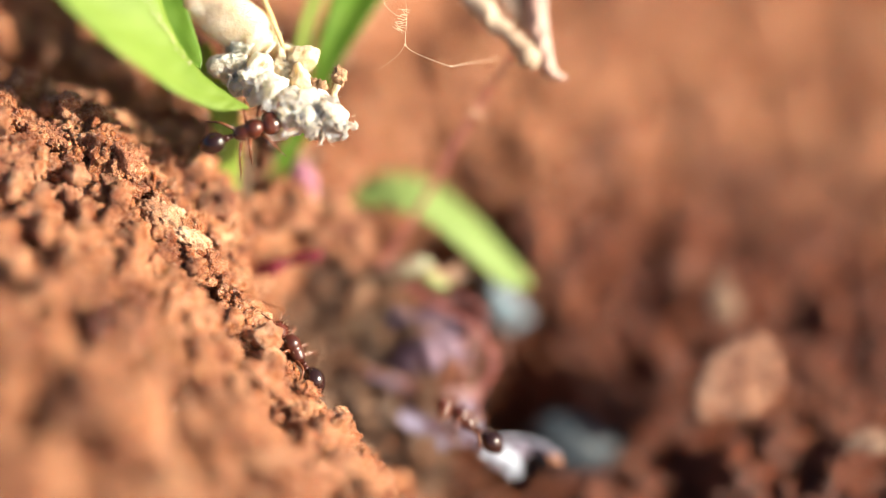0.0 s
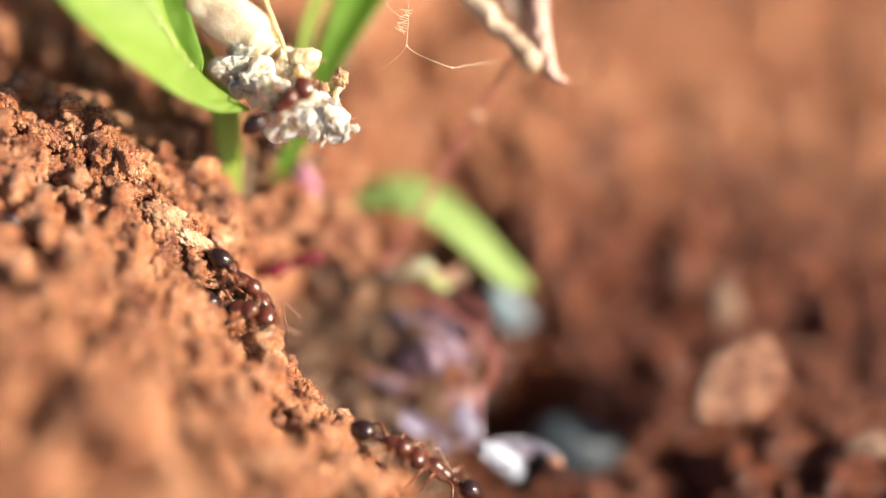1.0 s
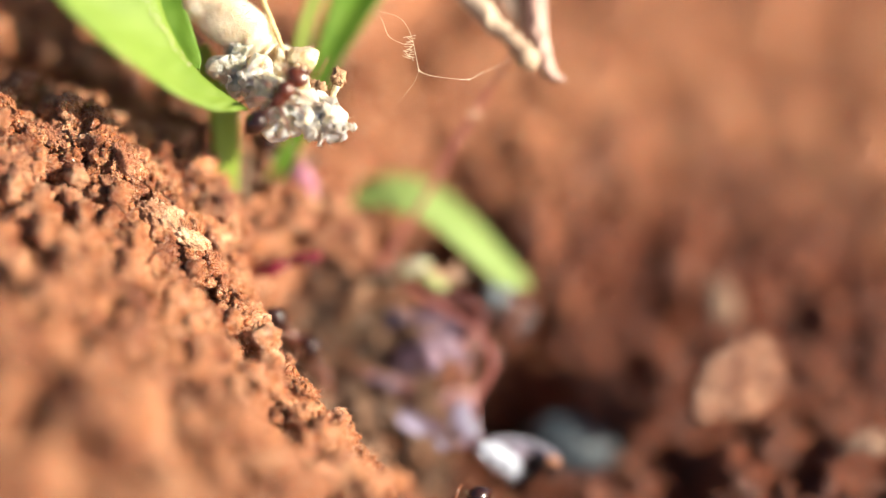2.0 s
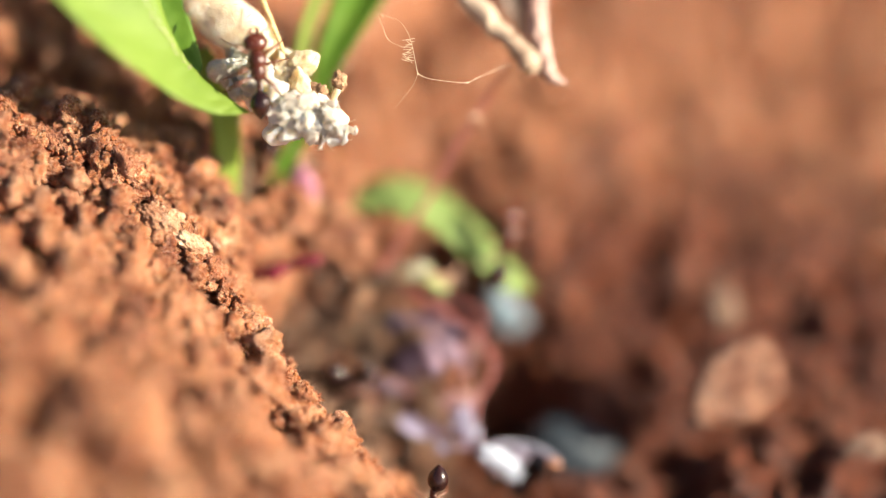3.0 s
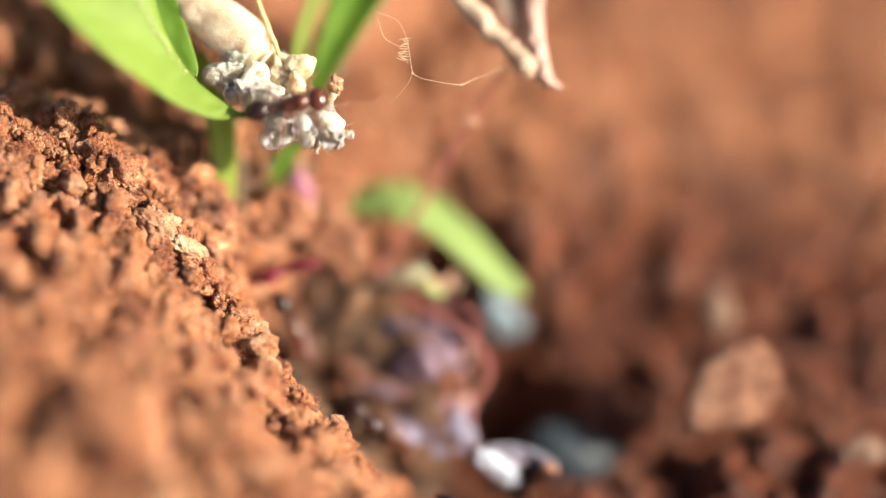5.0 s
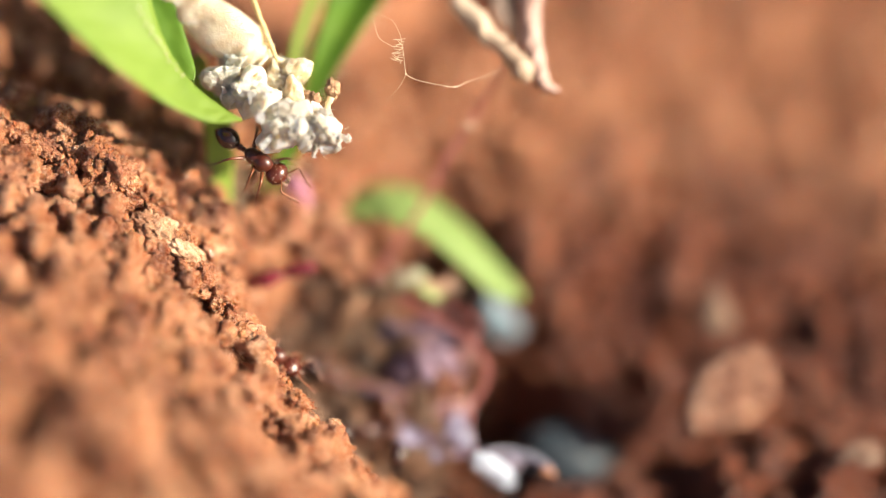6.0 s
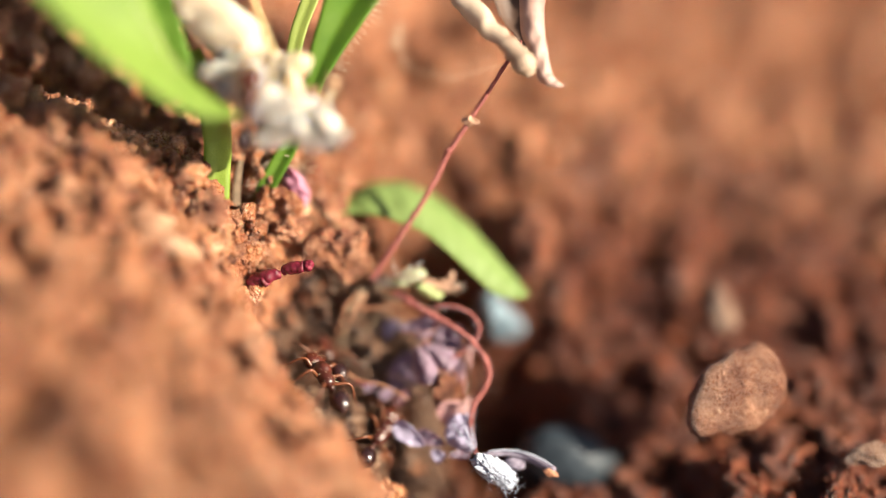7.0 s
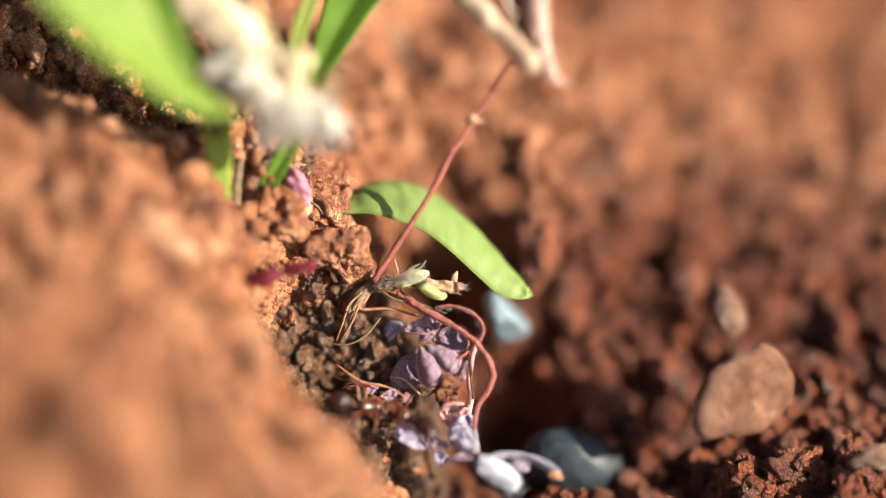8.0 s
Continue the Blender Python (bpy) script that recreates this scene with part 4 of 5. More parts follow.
def build_clump():
    ob = thing("debris_clump", (-5.60, 4.78, 3.44), "crumbling white woolly clump caught between the leaves", "plant debris")
    part("roll", tube([(-10.30, 8.36, 6.60), (-9.48, 7.59, 6.18), (-8.66, 6.95, 5.77), (-7.84, 6.36, 5.42), (-7.07, 5.95, 5.11), (-6.39, 5.50, 4.76)], [0.70, 0.78, 0.82, 0.80, 0.74, 0.5], 32, 14, 0.55, 3), wool, ob, "cream woolly roll")
    part("chunk", crumpled([(-7.91, 4.92, 4.42), (-7.52, 4.48, 4.07), (-7.63, 5.58, 4.70)], [(0.62, 0.5, 0.66), (0.42, 0.4, 0.42), (0.6, 0.5, 0.5)], 5, 0.20, 1.8, 3), wool_grey, ob, "grey-green crumb")
    part("chunk", crumpled([(-5.90, 5.05, 4.42), (-5.33, 5.14, 4.51), (-5.41, 4.56, 4.17)], [(0.62, 0.55, 0.62), (0.52, 0.5, 0.62), (0.55, 0.5, 0.5)], 5, 0.20, 1.8, 13), wool_cream, ob, "cream crumb")
    part("chunk", crumpled([(-4.60, 4.15, 4.01)], [(0.34, 0.3, 0.36)], 4, 0.34, 1.8, 23), bud_brown, ob, "reddish brown crumb")
    for n, (a, b, d, r) in enumerate(CLUMP):
        part("crumb", lump((a, b, d), (r * 1.25, r * 1.1, r * 1.1), level=5, rough=0.13, grain=1.7, facets=9, seed=n * 2.3, turn=(n * 37, n * 61, n * 17)), wool_white, ob)
    rng = random.Random(17)
    for n in range(80):
        x, y, z = CLUMP[rng.randrange(len(CLUMP))][:3]
        c = Vector((x + rng.gauss(0, .32), y - .28 + rng.gauss(0, .16), z + .24 + rng.gauss(0, .2)))
        s = Vector((rng.gauss(0, 1), rng.gauss(0, 1), rng.gauss(0, 1))).normalized()
        e = Vector((rng.gauss(0, 1), rng.gauss(0, 1), rng.gauss(0, 1))).normalized()
        l = rng.uniform(.14, .40)
        part("flake", ribbon([c - e * l, c, c + e * l + s * .05], [l * .7, l * 1.6, l * .6], [s] * 3, thick=0.03, across=6, steps=4, wave=.22, seed=n * 1.9), wool_white, ob)
    bud = part("bud", lump((-3.86, 4.34, 4.52), (0.28, 0.28, 0.38), level=4, rough=0.45, grain=1.4, seed=6), bud_brown, ob, "small dry brown bud")
    part("bud_stalk", tube([(-3.92, 4.14, 4.30), (-4.03, 3.94, 4.08), (-4.13, 3.69, 3.80)], [0.16, 0.13, 0.2], 8, 5, 0.4, 2), wool_cream, bud)
    part("straw", tube([(-7.02, 7.43, 7.06), (-6.72, 6.72, 6.41), (-6.42, 6.14, 5.93), (-6.08, 5.50, 5.36), (-5.93, 5.25, 5.08)], [0.1, 0.1, 0.1, 0.09, 0.06], 8, 6, 0.2, 5), straw, ob, "yellow straw")
    fib = []
    for n in range(70):
        x, y, z = CLUMP[rng.randrange(len(CLUMP))][:3]
        fib.append(((x + rng.gauss(0, .4), y + rng.gauss(-.2, .2), z + rng.gauss(.1, .35)), (rng.gauss(0, 1), rng.gauss(-.5, .5), rng.gauss(.3, .6))))
    for x, y, z in spline([(-9.38, 7.00, 6.81), (-8.19, 6.28, 6.30), (-7.26, 5.77, 5.74), (-6.00, 5.59, 5.23)], 14):
        fib.append(((x + rng.gauss(0, .3), y, z + rng.gauss(.4, .25)), (rng.gauss(.2, .6), -.3, .7)))
    part("fibres", add_hairs(bmesh.new(), fib, 0.38, 0.010, 9), silk, ob, "loose silky fibres")
    return ob


CLUMP = ((-7.00, 4.45, 4.64) + (.46,), (-7.25, 4.19, 4.20) + (.34,), (-6.57, 3.90, 4.33) + (.52,), (-6.06, 3.46, 3.99) + (.52,), (-5.51, 3.62, 4.02) + (.46,), (-5.59, 2.93, 3.56) + (.46,), (-6.10, 2.97, 3.30) + (.40,),
         (-4.93, 3.45, 3.83) + (.46,), (-4.96, 2.95, 3.43) + (.40,), (-4.25, 3.31, 3.68) + (.42,), (-4.08, 2.92, 3.40) + (.34,), (-4.47, 3.72, 3.83) + (.32,), (-3.79, 2.94, 3.27) + (.16,), (-4.59, 2.83, 3.14) + (.20,))
build_clump()


def build_silk():
    anchor = (2.57, 5.96, 4.08)
    ob = thing("silk_thread", anchor, "loose silk thread with a small tangle, swaying", "spider silk")
    part("thread", tube([anchor, (2.03, 5.25, 4.34), (1.35, 4.76, 4.39), (0.89, 4.39, 4.42), (0.25, 4.34, 4.52), (-0.19, 4.30, 4.63), (-0.61, 4.28, 4.75), (-0.93, 4.39, 4.88), (-1.03, 4.63, 5.15), (-1.09, 4.86, 5.40), (-1.18, 5.22, 5.65), (-1.35, 5.62, 5.94), (-1.69, 5.97, 6.18), (-2.45, 6.20, 6.29)],
                        [0.009, 0.009, 0.009, 0.014, 0.009, 0.009, 0.010, 0.016, 0.009, 0.010, 0.008, 0.006, 0.006, 0.005], 5, 6, 0.4, 1), silk, ob)
    bm = bmesh.new()
    rng = random.Random(8)
    x, y, z = (-1.33, 4.97, 5.52)
    for n in range(15):
        c = Vector((x + rng.gauss(0, .10), y + (n / 14 - .5) * .55, z + (n / 14 - .5) * .62))
        e = Vector((rng.choice((-1, 1)) * rng.uniform(.10, .24), rng.gauss(.03, .05), rng.uniform(-.04, .16)))
        add_tube(bm, [c - e, c + Vector((rng.gauss(0, .05), 0, rng.gauss(0, .05))), c + e], [0.010, 0.014, 0.008], 5, 3)
    part("tangle", bm, silk, ob, "small tangle of silk")
    part("knot", lump((-0.95, 4.39, 4.88), (0.05, 0.04, 0.05), level=2, rough=0.3, seed=3), silk, ob)
    part("knot", lump((0.89, 4.39, 4.42), (0.07, 0.03, 0.03), level=2, rough=0.3, seed=4), silk, ob)
    part("thread", tube([(-1.52, 5.06, 5.62), (-1.90, 5.25, 5.68), (-2.11, 5.46, 5.77), (-2.24, 5.80, 5.99), (-2.41, 6.13, 6.21)], [0.006, 0.008, 0.010, 0.006, 0.005], 5, 5, 0.3, 4), silk, ob)
    part("thread", tube([(-0.97, 4.35, 4.83), (-1.14, 4.25, 4.42), (-1.46, 4.05, 4.05), (-1.77, 3.82, 3.80)], [0.006, 0.005, 0.004, 0.003], 5, 5, 0.3, 6), silk, ob)
    return ob


silk_thread = build_silk()


# ---- stones and clods ----
def build_stones():
    ob = thing("clod", (-3.64, 2.82, -3.74), "rough upright clod of red soil beside the hollow", "soil clod")
    part("body", lump((-3.68, 3.42, -2.93), (1.02, 0.8, 1.05), level=5, rough=0.27, grain=1.9, seed=3, facets=9), soil_clod, ob)
    ob = thing("clod", (-5.77, 3.27, -1.75), "rounded clod of red soil", "soil clod")
    part("body", lump((-5.60, 3.50, -1.70), (0.72, 0.6, 0.55), level=4, rough=0.36, grain=1.9, seed=23), soil_clod, ob)
    ob = thing("clod", (-5.24, -3.90, -4.48), "small crumbly clod on the lip of the bank", "soil clod")
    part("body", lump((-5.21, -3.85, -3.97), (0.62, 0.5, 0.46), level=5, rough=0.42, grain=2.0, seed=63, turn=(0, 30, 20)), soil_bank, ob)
    ob = thing("clod", (3.54, 4.94, -5.87), "upright clod of pale red soil behind the arched leaf", "soil clod")
    part("body", lump((3.61, 5.92, -4.79), (0.9, 1.2, 1.4), level=5, rough=0.24, grain=1.6, seed=71, turn=(-42, -8, 0)), soil_crumb, ob)
    ob = thing("clod", (6.97, 9.51, -4.68), "large pale red clod on the far slope", "soil clod")
    part("body", lump((6.97, 10.21, -3.90), (1.15, 1.0, 1.25), level=4, rough=0.28, grain=1.4, seed=83, turn=(-40, 10, 0)), soil_crumb, ob)
    ob = thing("stone", (11.14, -1.36, -7.79), "flat tan stone standing half buried in the soil", "stone")
    part("body", slab((11.35, -0.87, -6.34), (1.75, 1.95, 2.15, 1.75, 1.62, 1.72, 1.95, 2.3, 1.6, 1.35, 1.35, 1.45), 0.5, (-42, 0, 8), 5.0), stone_tan, ob)
    ob = thing("stone", (11.12, 3.07, -7.06), "small pointed tan stone", "stone")
    part("body", lump((10.84, 3.49, -5.99), (0.56, 0.5, 1.0), level=4, rough=0.18, seed=8, turn=(-42, -26, 0)), stone_pale, ob)
    ob = thing("stone", (16.17, -2.51, -8.31), "pale flat stone in the crumbs", "stone")
    part("body", lump((16.11, -2.40, -7.89), (0.8, 0.6, 0.3), level=4, rough=0.18, seed=28, facets=8), stone_pale, ob)
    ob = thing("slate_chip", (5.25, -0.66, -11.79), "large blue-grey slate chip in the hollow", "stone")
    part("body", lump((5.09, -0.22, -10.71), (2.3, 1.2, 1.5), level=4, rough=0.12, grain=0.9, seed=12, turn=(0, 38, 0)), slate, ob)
    ob = thing("slate_chip", (2.36, 3.36, -7.33), "pale blue-grey stone chip under the leaf", "stone")
    part("body", lump((2.41, 3.54, -6.38), (0.78, 0.7, 0.55), level=4, rough=0.10, grain=1.0, seed=18, turn=(0, 50, 0), facets=7), slate_pale, ob)
    ob = thing("flake", (-9.98, 0.44, 0.48), "pale tan flake of dry earth on the bank", "soil flake")
    part("body", lump((-10.42, 0.86, 0.50), (1.15, 0.65, 0.6), level=5, rough=0.29, grain=2.2, seed=31, turn=(0, 34, 0)), flake_tan, ob)
    part("tip", lump((-9.35, 0.24, 0.04), (0.85, 0.4, 0.34), level=5, rough=0.29, grain=2.2, seed=37, turn=(0, 38, 0)), flake_tan, ob)


build_stones()


def clod_shapes(count, level, rough, grain, seed, facets):
    shapes = []
    for n in range(count):
        bm = lump((0, 0, 0), (1.0, 0.8 + 0.05 * (n % 4), 0.66 + 0.06 * (n % 5)), level=level, rough=rough, grain=grain, seed=seed + n * 5.3, facets=facets)
        bm.verts.ensure_lookup_table()
        co = np.array([v.co for v in bm.verts])
        faces = np.array([[v.index for v in f.verts] for f in bm.faces])
        bm.free()
        shapes.append((co, faces))
    return shapes


def scatter(rng, count, area, size, keep):
    """Plan places, heights and sizes of loose crumbs."""
    x = rng.uniform(area[0], area[1], count)
    y = rng.uniform(area[2], area[3], count)
    r = size[0] * np.exp(rng.normal(0, size[1], count))
    ok = keep(x, y)
    x, y, r = x[ok], y[ok], np.clip(r[ok], size[2], size[3])
    z = ground_height(x, y) + ground_relief(x, y)
    return x, y, z, r


def crumb_sheet(name, places, shapes, material, label, rng, sink=0.4, smooth=False):
    cos, faces, at = [], [], 0
    for x, y, z, r in zip(*places):
        co, fa = (shapes if r > 0.16 else GRIT)[rng.integers(8)]
        m = np.array(Euler(rng.uniform(0, 6.28, 3)).to_matrix())
        cos.append(co @ m.T * r + (x, y, z + r * sink))
        faces.append(fa + at)
        at += len(co)
    co, fa = np.concatenate(cos) * MM, np.concatenate(faces)
    me = bpy.data.meshes.new(name)
    me.from_pydata(co, [], fa)
    me.polygons.foreach_set("use_smooth", np.full(len(fa), smooth))
    me.materials.append(material)
    return tagged(new(name, me), label, "soil", "", "stuff")


def on_bank(x, y):
    rim, rim_back = rim_lines(x, y)
    return np.minimum(rim, rim_back) < 0.3


def in_hollow(x, y):
    return ~on_bank(x, y) & (((x + 3.2) / 3.6) ** 2 + ((y - 0.2) / 3.4) ** 2 < 1)


GRIT = clod_shapes(8, 2, 0.3, 1.0, 33.0, 8)


def build_crumbs():
    rng = np.random.default_rng(4)
    fine = clod_shapes(16, 3, 0.46, 1.5, 1.0, 5)
    coarse = clod_shapes(14, 2, 0.36, 1.3, 90.0, 7)
    round_ones = clod_shapes(8, 2, 0.16, 0.9, 60.0, 14)
    bank = scatter(rng, 13000, (-20, 2, -14, 12), (0.215, 0.42, 0.08, 0.6), on_bank)
    bank = bank[:2] + (bank[2] + rng.uniform(-0.10, 0.34, len(bank[2])),) + bank[3:]
    sharp = np.abs(0.743 * bank[1] - 0.669 * bank[2]) < 3.2
    plain = clod_shapes(16, 2, 0.46, 1.5, 1.0, 5)
    crumb_sheet("soil_crumbs", tuple(v[sharp] for v in bank), fine, soil_bank, "red-brown soil crumbs on the bank", rng, 0.45, True)
    crumb_sheet("soil_crumbs", tuple(v[~sharp] for v in bank), plain, soil_bank, "red-brown soil crumbs strewn over the bank", rng, 0.45, True)
    crumb_sheet("soil_crumbs", scatter(rng, 15000, (-9, 20, -8, 26), (0.18, 0.55, 0.07, 0.5), lambda x, y: ~on_bank(x, y) & ~in_hollow(x, y)), coarse, soil_crumb, "loose red-brown soil crumbs and pebbles", rng)
    # finer grains stick to the crumbs
    band = np.nonzero(np.abs(0.743 * bank[1] - 0.669 * bank[2]) < 2.6)[0]
    host = band[rng.integers(0, len(band), 9000)]
    bx, by, bz, br = (v[host] for v in bank)
    way = rng.normal(0, 1, (len(host), 3))
    way[:, 2] = np.abs(way[:, 2]) * 0.8 + 0.2
    way /= np.linalg.norm(way, axis=1)[:, None]
    grit = np.clip(br * rng.uniform(0.10, 0.36, len(host)), 0.03, 0.12)
    crumb_sheet("soil_grit", (bx + way[:, 0] * br * 0.95, by + way[:, 1] * br * 0.85, bz + br * 0.4 + way[:, 2] * br * 0.8, grit), GRIT, soil_grit, "fine red soil grit sticking to the crumbs", rng, 0.0)
    ledge = scatter(rng, 9000, (-8, 2, 1.5, 9), (0.13, 0.4, 0.06, 0.3), lambda x, y: ~on_bank(x, y) & ~in_hollow(x, y))
    crumb_sheet("soil_crumbs", ledge, coarse, soil_crumb, "fine red-brown crumbs on the ledge above the hollow", rng)
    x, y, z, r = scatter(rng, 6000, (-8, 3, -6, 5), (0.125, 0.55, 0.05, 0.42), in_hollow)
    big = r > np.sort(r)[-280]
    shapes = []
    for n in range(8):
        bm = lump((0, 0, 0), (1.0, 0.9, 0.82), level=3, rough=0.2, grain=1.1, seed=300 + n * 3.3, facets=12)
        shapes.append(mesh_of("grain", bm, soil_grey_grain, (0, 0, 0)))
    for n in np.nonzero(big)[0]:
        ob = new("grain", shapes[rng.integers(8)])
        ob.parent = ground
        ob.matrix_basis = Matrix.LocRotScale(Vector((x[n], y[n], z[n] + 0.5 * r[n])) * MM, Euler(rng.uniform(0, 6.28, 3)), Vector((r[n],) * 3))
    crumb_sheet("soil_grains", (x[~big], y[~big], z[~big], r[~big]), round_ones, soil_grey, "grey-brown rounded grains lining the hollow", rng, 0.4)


build_crumbs()


def build_clods():
    """The larger clods that can be told apart, on shared meshes."""
    rng = np.random.default_rng(9)
    meshes = []
    for n in range(10):
        bm = lump((0, 0, 0), (1.0, 0.85, 0.75 + 0.03 * n), level=4, rough=0.40, grain=1.7, seed=100 + n * 4.1, facets=10)
        meshes.append(mesh_of("clod", bm, soil_clod, (0, 0, 0)))
    for n in range(10):
        bm = lump((0, 0, 0), (1.0, 0.85, 0.75 + 0.03 * n), level=3, rough=0.42, grain=1.6, seed=200 + n * 4.1, facets=7)
        meshes.append(mesh_of("clod", bm, soil_clod, (0, 0, 0)))
    chosen = [(-12.05, 2.46, 2.58) + (.85,), (-14.58, 3.24, 3.30) + (.75,), (-8.49, 2.71, 0.31) + (.8,), (-16.04, 1.68, 2.47) + (.8,), (-14.15, 1.05, 1.77) + (.7,), (-9.19, 1.75, 0.45) + (.6,),
              (-12.49, 1.77, 2.11) + (.5,), (-4.04, -3.93, -4.36) + (.22,),
              (-6.71, 2.08, -1.37) + (.36,), (-5.66, 2.10, -1.96) + (.38,), (-6.09, 2.82, -1.45) + (.4,), (-7.55, 1.79, -1.11) + (.4,)]
    chosen = [(x, y, land(x, y) + 0.2 * r, r) for x, y, z, r in chosen]
    near = scatter(rng, 130, (-19, 0, -13, 9), (0.45, 0.35, 0.28, 0.9), on_bank)
    near = near[:3] + (np.minimum(near[3], np.where(0.743 * near[1] - 0.669 * near[2] < -2.5, 0.6, 0.36)),)
    far = scatter(rng, 290, (-5, 19, -7, 25), (0.42, 0.4, 0.26, 0.8), lambda x, y: ~on_bank(x, y) & ~in_hollow(x, y) & (np.hypot(x - 1.5, y - 1.5) > 6.0))
    rows = chosen + list(zip(*near)) + list(zip(*far))
    for n, (x, y, z, r) in enumerate(rows):
        ob = new("clod", meshes[rng.integers(10) + (10 if n >= len(rows) - len(far[0]) else 0)])
        ob.parent = ground
        ob.matrix_basis = Matrix.LocRotScale(Vector((x, y, z + 0.1 * r)) * MM, Euler(rng.uniform(0, 6.28, 3)), Vector((r, r, r)))


build_clods()


# ---- ants ----
def build_ant():
    """One worker ant, head along x, planned about its own origin."""
    ob = thing("ant", (0, 0, 0), "glossy dark red-brown ant walking over the soil", "ant", "ants on the trail")
    head = part("head", lump((1.10, 0, 0.02), (0.40, 0.46, 0.32), level=3, rough=0.05, seed=2), ant_head, ob, "dark glossy head")
    for s in (1, -1):
        part("mandible", tube([(1.42, 0.14 * s, -.08), (1.60, 0.14 * s, -.12), (1.68, 0.02 * s, -.13)], [.07, .055, .015], 6, 4), ant_leg, head)
        part("eye", lump((1.14, 0.42 * s, 0.10), (.07, .04, .06), level=2, rough=0.02), ant_gaster, head)
        part("antenna", tube([(1.38, .13 * s, .16), (1.52, .34 * s, .30), (1.66, .56 * s, .34), (1.92, .50 * s, .18), (2.22, .40 * s, -.02), (2.42, .36 * s, -.10)],
                             [.034, .03, .034, .03, .042, .03], 6, 5), ant_leg, head)
    thorax = part("thorax", tube([(0.80, 0, 0.02), (0.66, 0, 0.08), (0.45, 0, 0.12), (0.22, 0, 0.08), (0.02, 0, 0.05), (-.18, 0, .02), (-.34, 0, -.03)],
                                 [.13, .29, .36, .29, .30, .25, .09], 16, 5, 0.10, 3), ant_body, ob, "red-brown thorax")
    part("petiole", lump((-.44, 0, .02), (.10, .11, .15), level=2, rough=0.08), ant_body, ob)
    part("petiole", lump((-.61, 0, .0), (.12, .14, .15), level=2, rough=0.08), ant_body, ob)
    gaster = part("gaster", tube([(-.66, 0, .0), (-.74, 0, .02), (-.88, 0, .03), (-1.08, 0, .02), (-1.30, 0, -.01), (-1.50, 0, -.05), (-1.64, 0, -.09), (-1.74, 0, -.12)],
                                 [.06, .20, .33, .40, .37, .26, .13, .02], 18, 5), ant_gaster, ob, "dark shiny gaster")
    rng = random.Random(2)
    spots = []
    for i in range(90):
        a, x = rng.uniform(-1.3, 1.3), rng.uniform(-0.9, 1.4)
        r = .38 if x < -.6 or x > .8 else .31
        if -.75 < x < -.3:
            continue
        spots.append(((x, math.sin(a) * r * .95, math.cos(a) * r * .9), (-.3, math.sin(a), math.cos(a))))
    part("bristles", add_hairs(bmesh.new(), spots, 0.20, 0.0045, 4), silk, ob, "fine pale bristles")
    for s in (1, -1):
        for n, (x, reach, knee) in enumerate(((0.55, 0.55, 0.95), (0.24, -0.05, 1.0), (0.0, -0.75, 1.05))):
            hip = Vector((x, 0.13 * s, -0.08))
            bm = tube([(0, 0, 0), (reach * .28, .18 * s, .10), (reach * .62, .52 * s * knee, .30), (reach * .86, .74 * s * knee, .10), (reach * 1.05, .92 * s * knee, -.26), (reach * 1.22, 1.06 * s * knee, -.40), (reach * 1.4, 1.2 * s * knee, -.43)],
                      [.07, .075, .05, .045, .03, .022, .015], 7, 4)
            leg = new("leg", mesh_of("leg", bm, ant_leg, (0, 0, 0)))
            leg.parent = ob
            leg.matrix_basis = pose(hip.x * MM, hip.y * MM, hip.z * MM)
    return ob


first_ant = build_ant()
ants = [first_ant] + [copy_thing(first_ant, pose(0, 0, 0)) for n in range(10 - 1)]


# ---- movement ----
def ant_track(ant, rows):
    """Carries an ant along its trail; its legs swing in turn while it travels."""
    walk(ant, [(t, pose(x * MM, y * MM, z * MM, a, b, c)) for t, x, y, z, a, b, c in rows])
    legs = [o for o in ant.children if o.name.startswith("leg")]
    legs.sort(key=lambda o: o.name)
    times = np.array([r[0] for r in rows])
    ways = np.array([r[1:4] for r in rows])
    run = np.concatenate([[0], np.cumsum(np.linalg.norm(np.diff(ways, axis=0), axis=1))])
    gone = [float(np.interp(t, times, run)) for t in np.arange(0, 8.01, 0.1)]
    for n, leg in enumerate(legs):
        hip = leg.matrix_basis.translation.copy()
        turn = 1 if n in (0, 2, 4) else -1
        keys = [0.0]
        for k in range(1, 81):
            moved = gone[k] - gone[k - 1] > 0.04 or gone[min(k + 1, 80)] - gone[k] > 0.04
            if moved or k == 80:
                keys.append(k / 10)
        rows_leg = []
        for t in keys:
            swing = 16 * turn * math.sin(gone[round(t * 10)] * 3.6 + n)
            rows_leg.append((t, pose(hip.x, hip.y, hip.z, 0, 0, swing)))
        walk(leg, rows_leg)


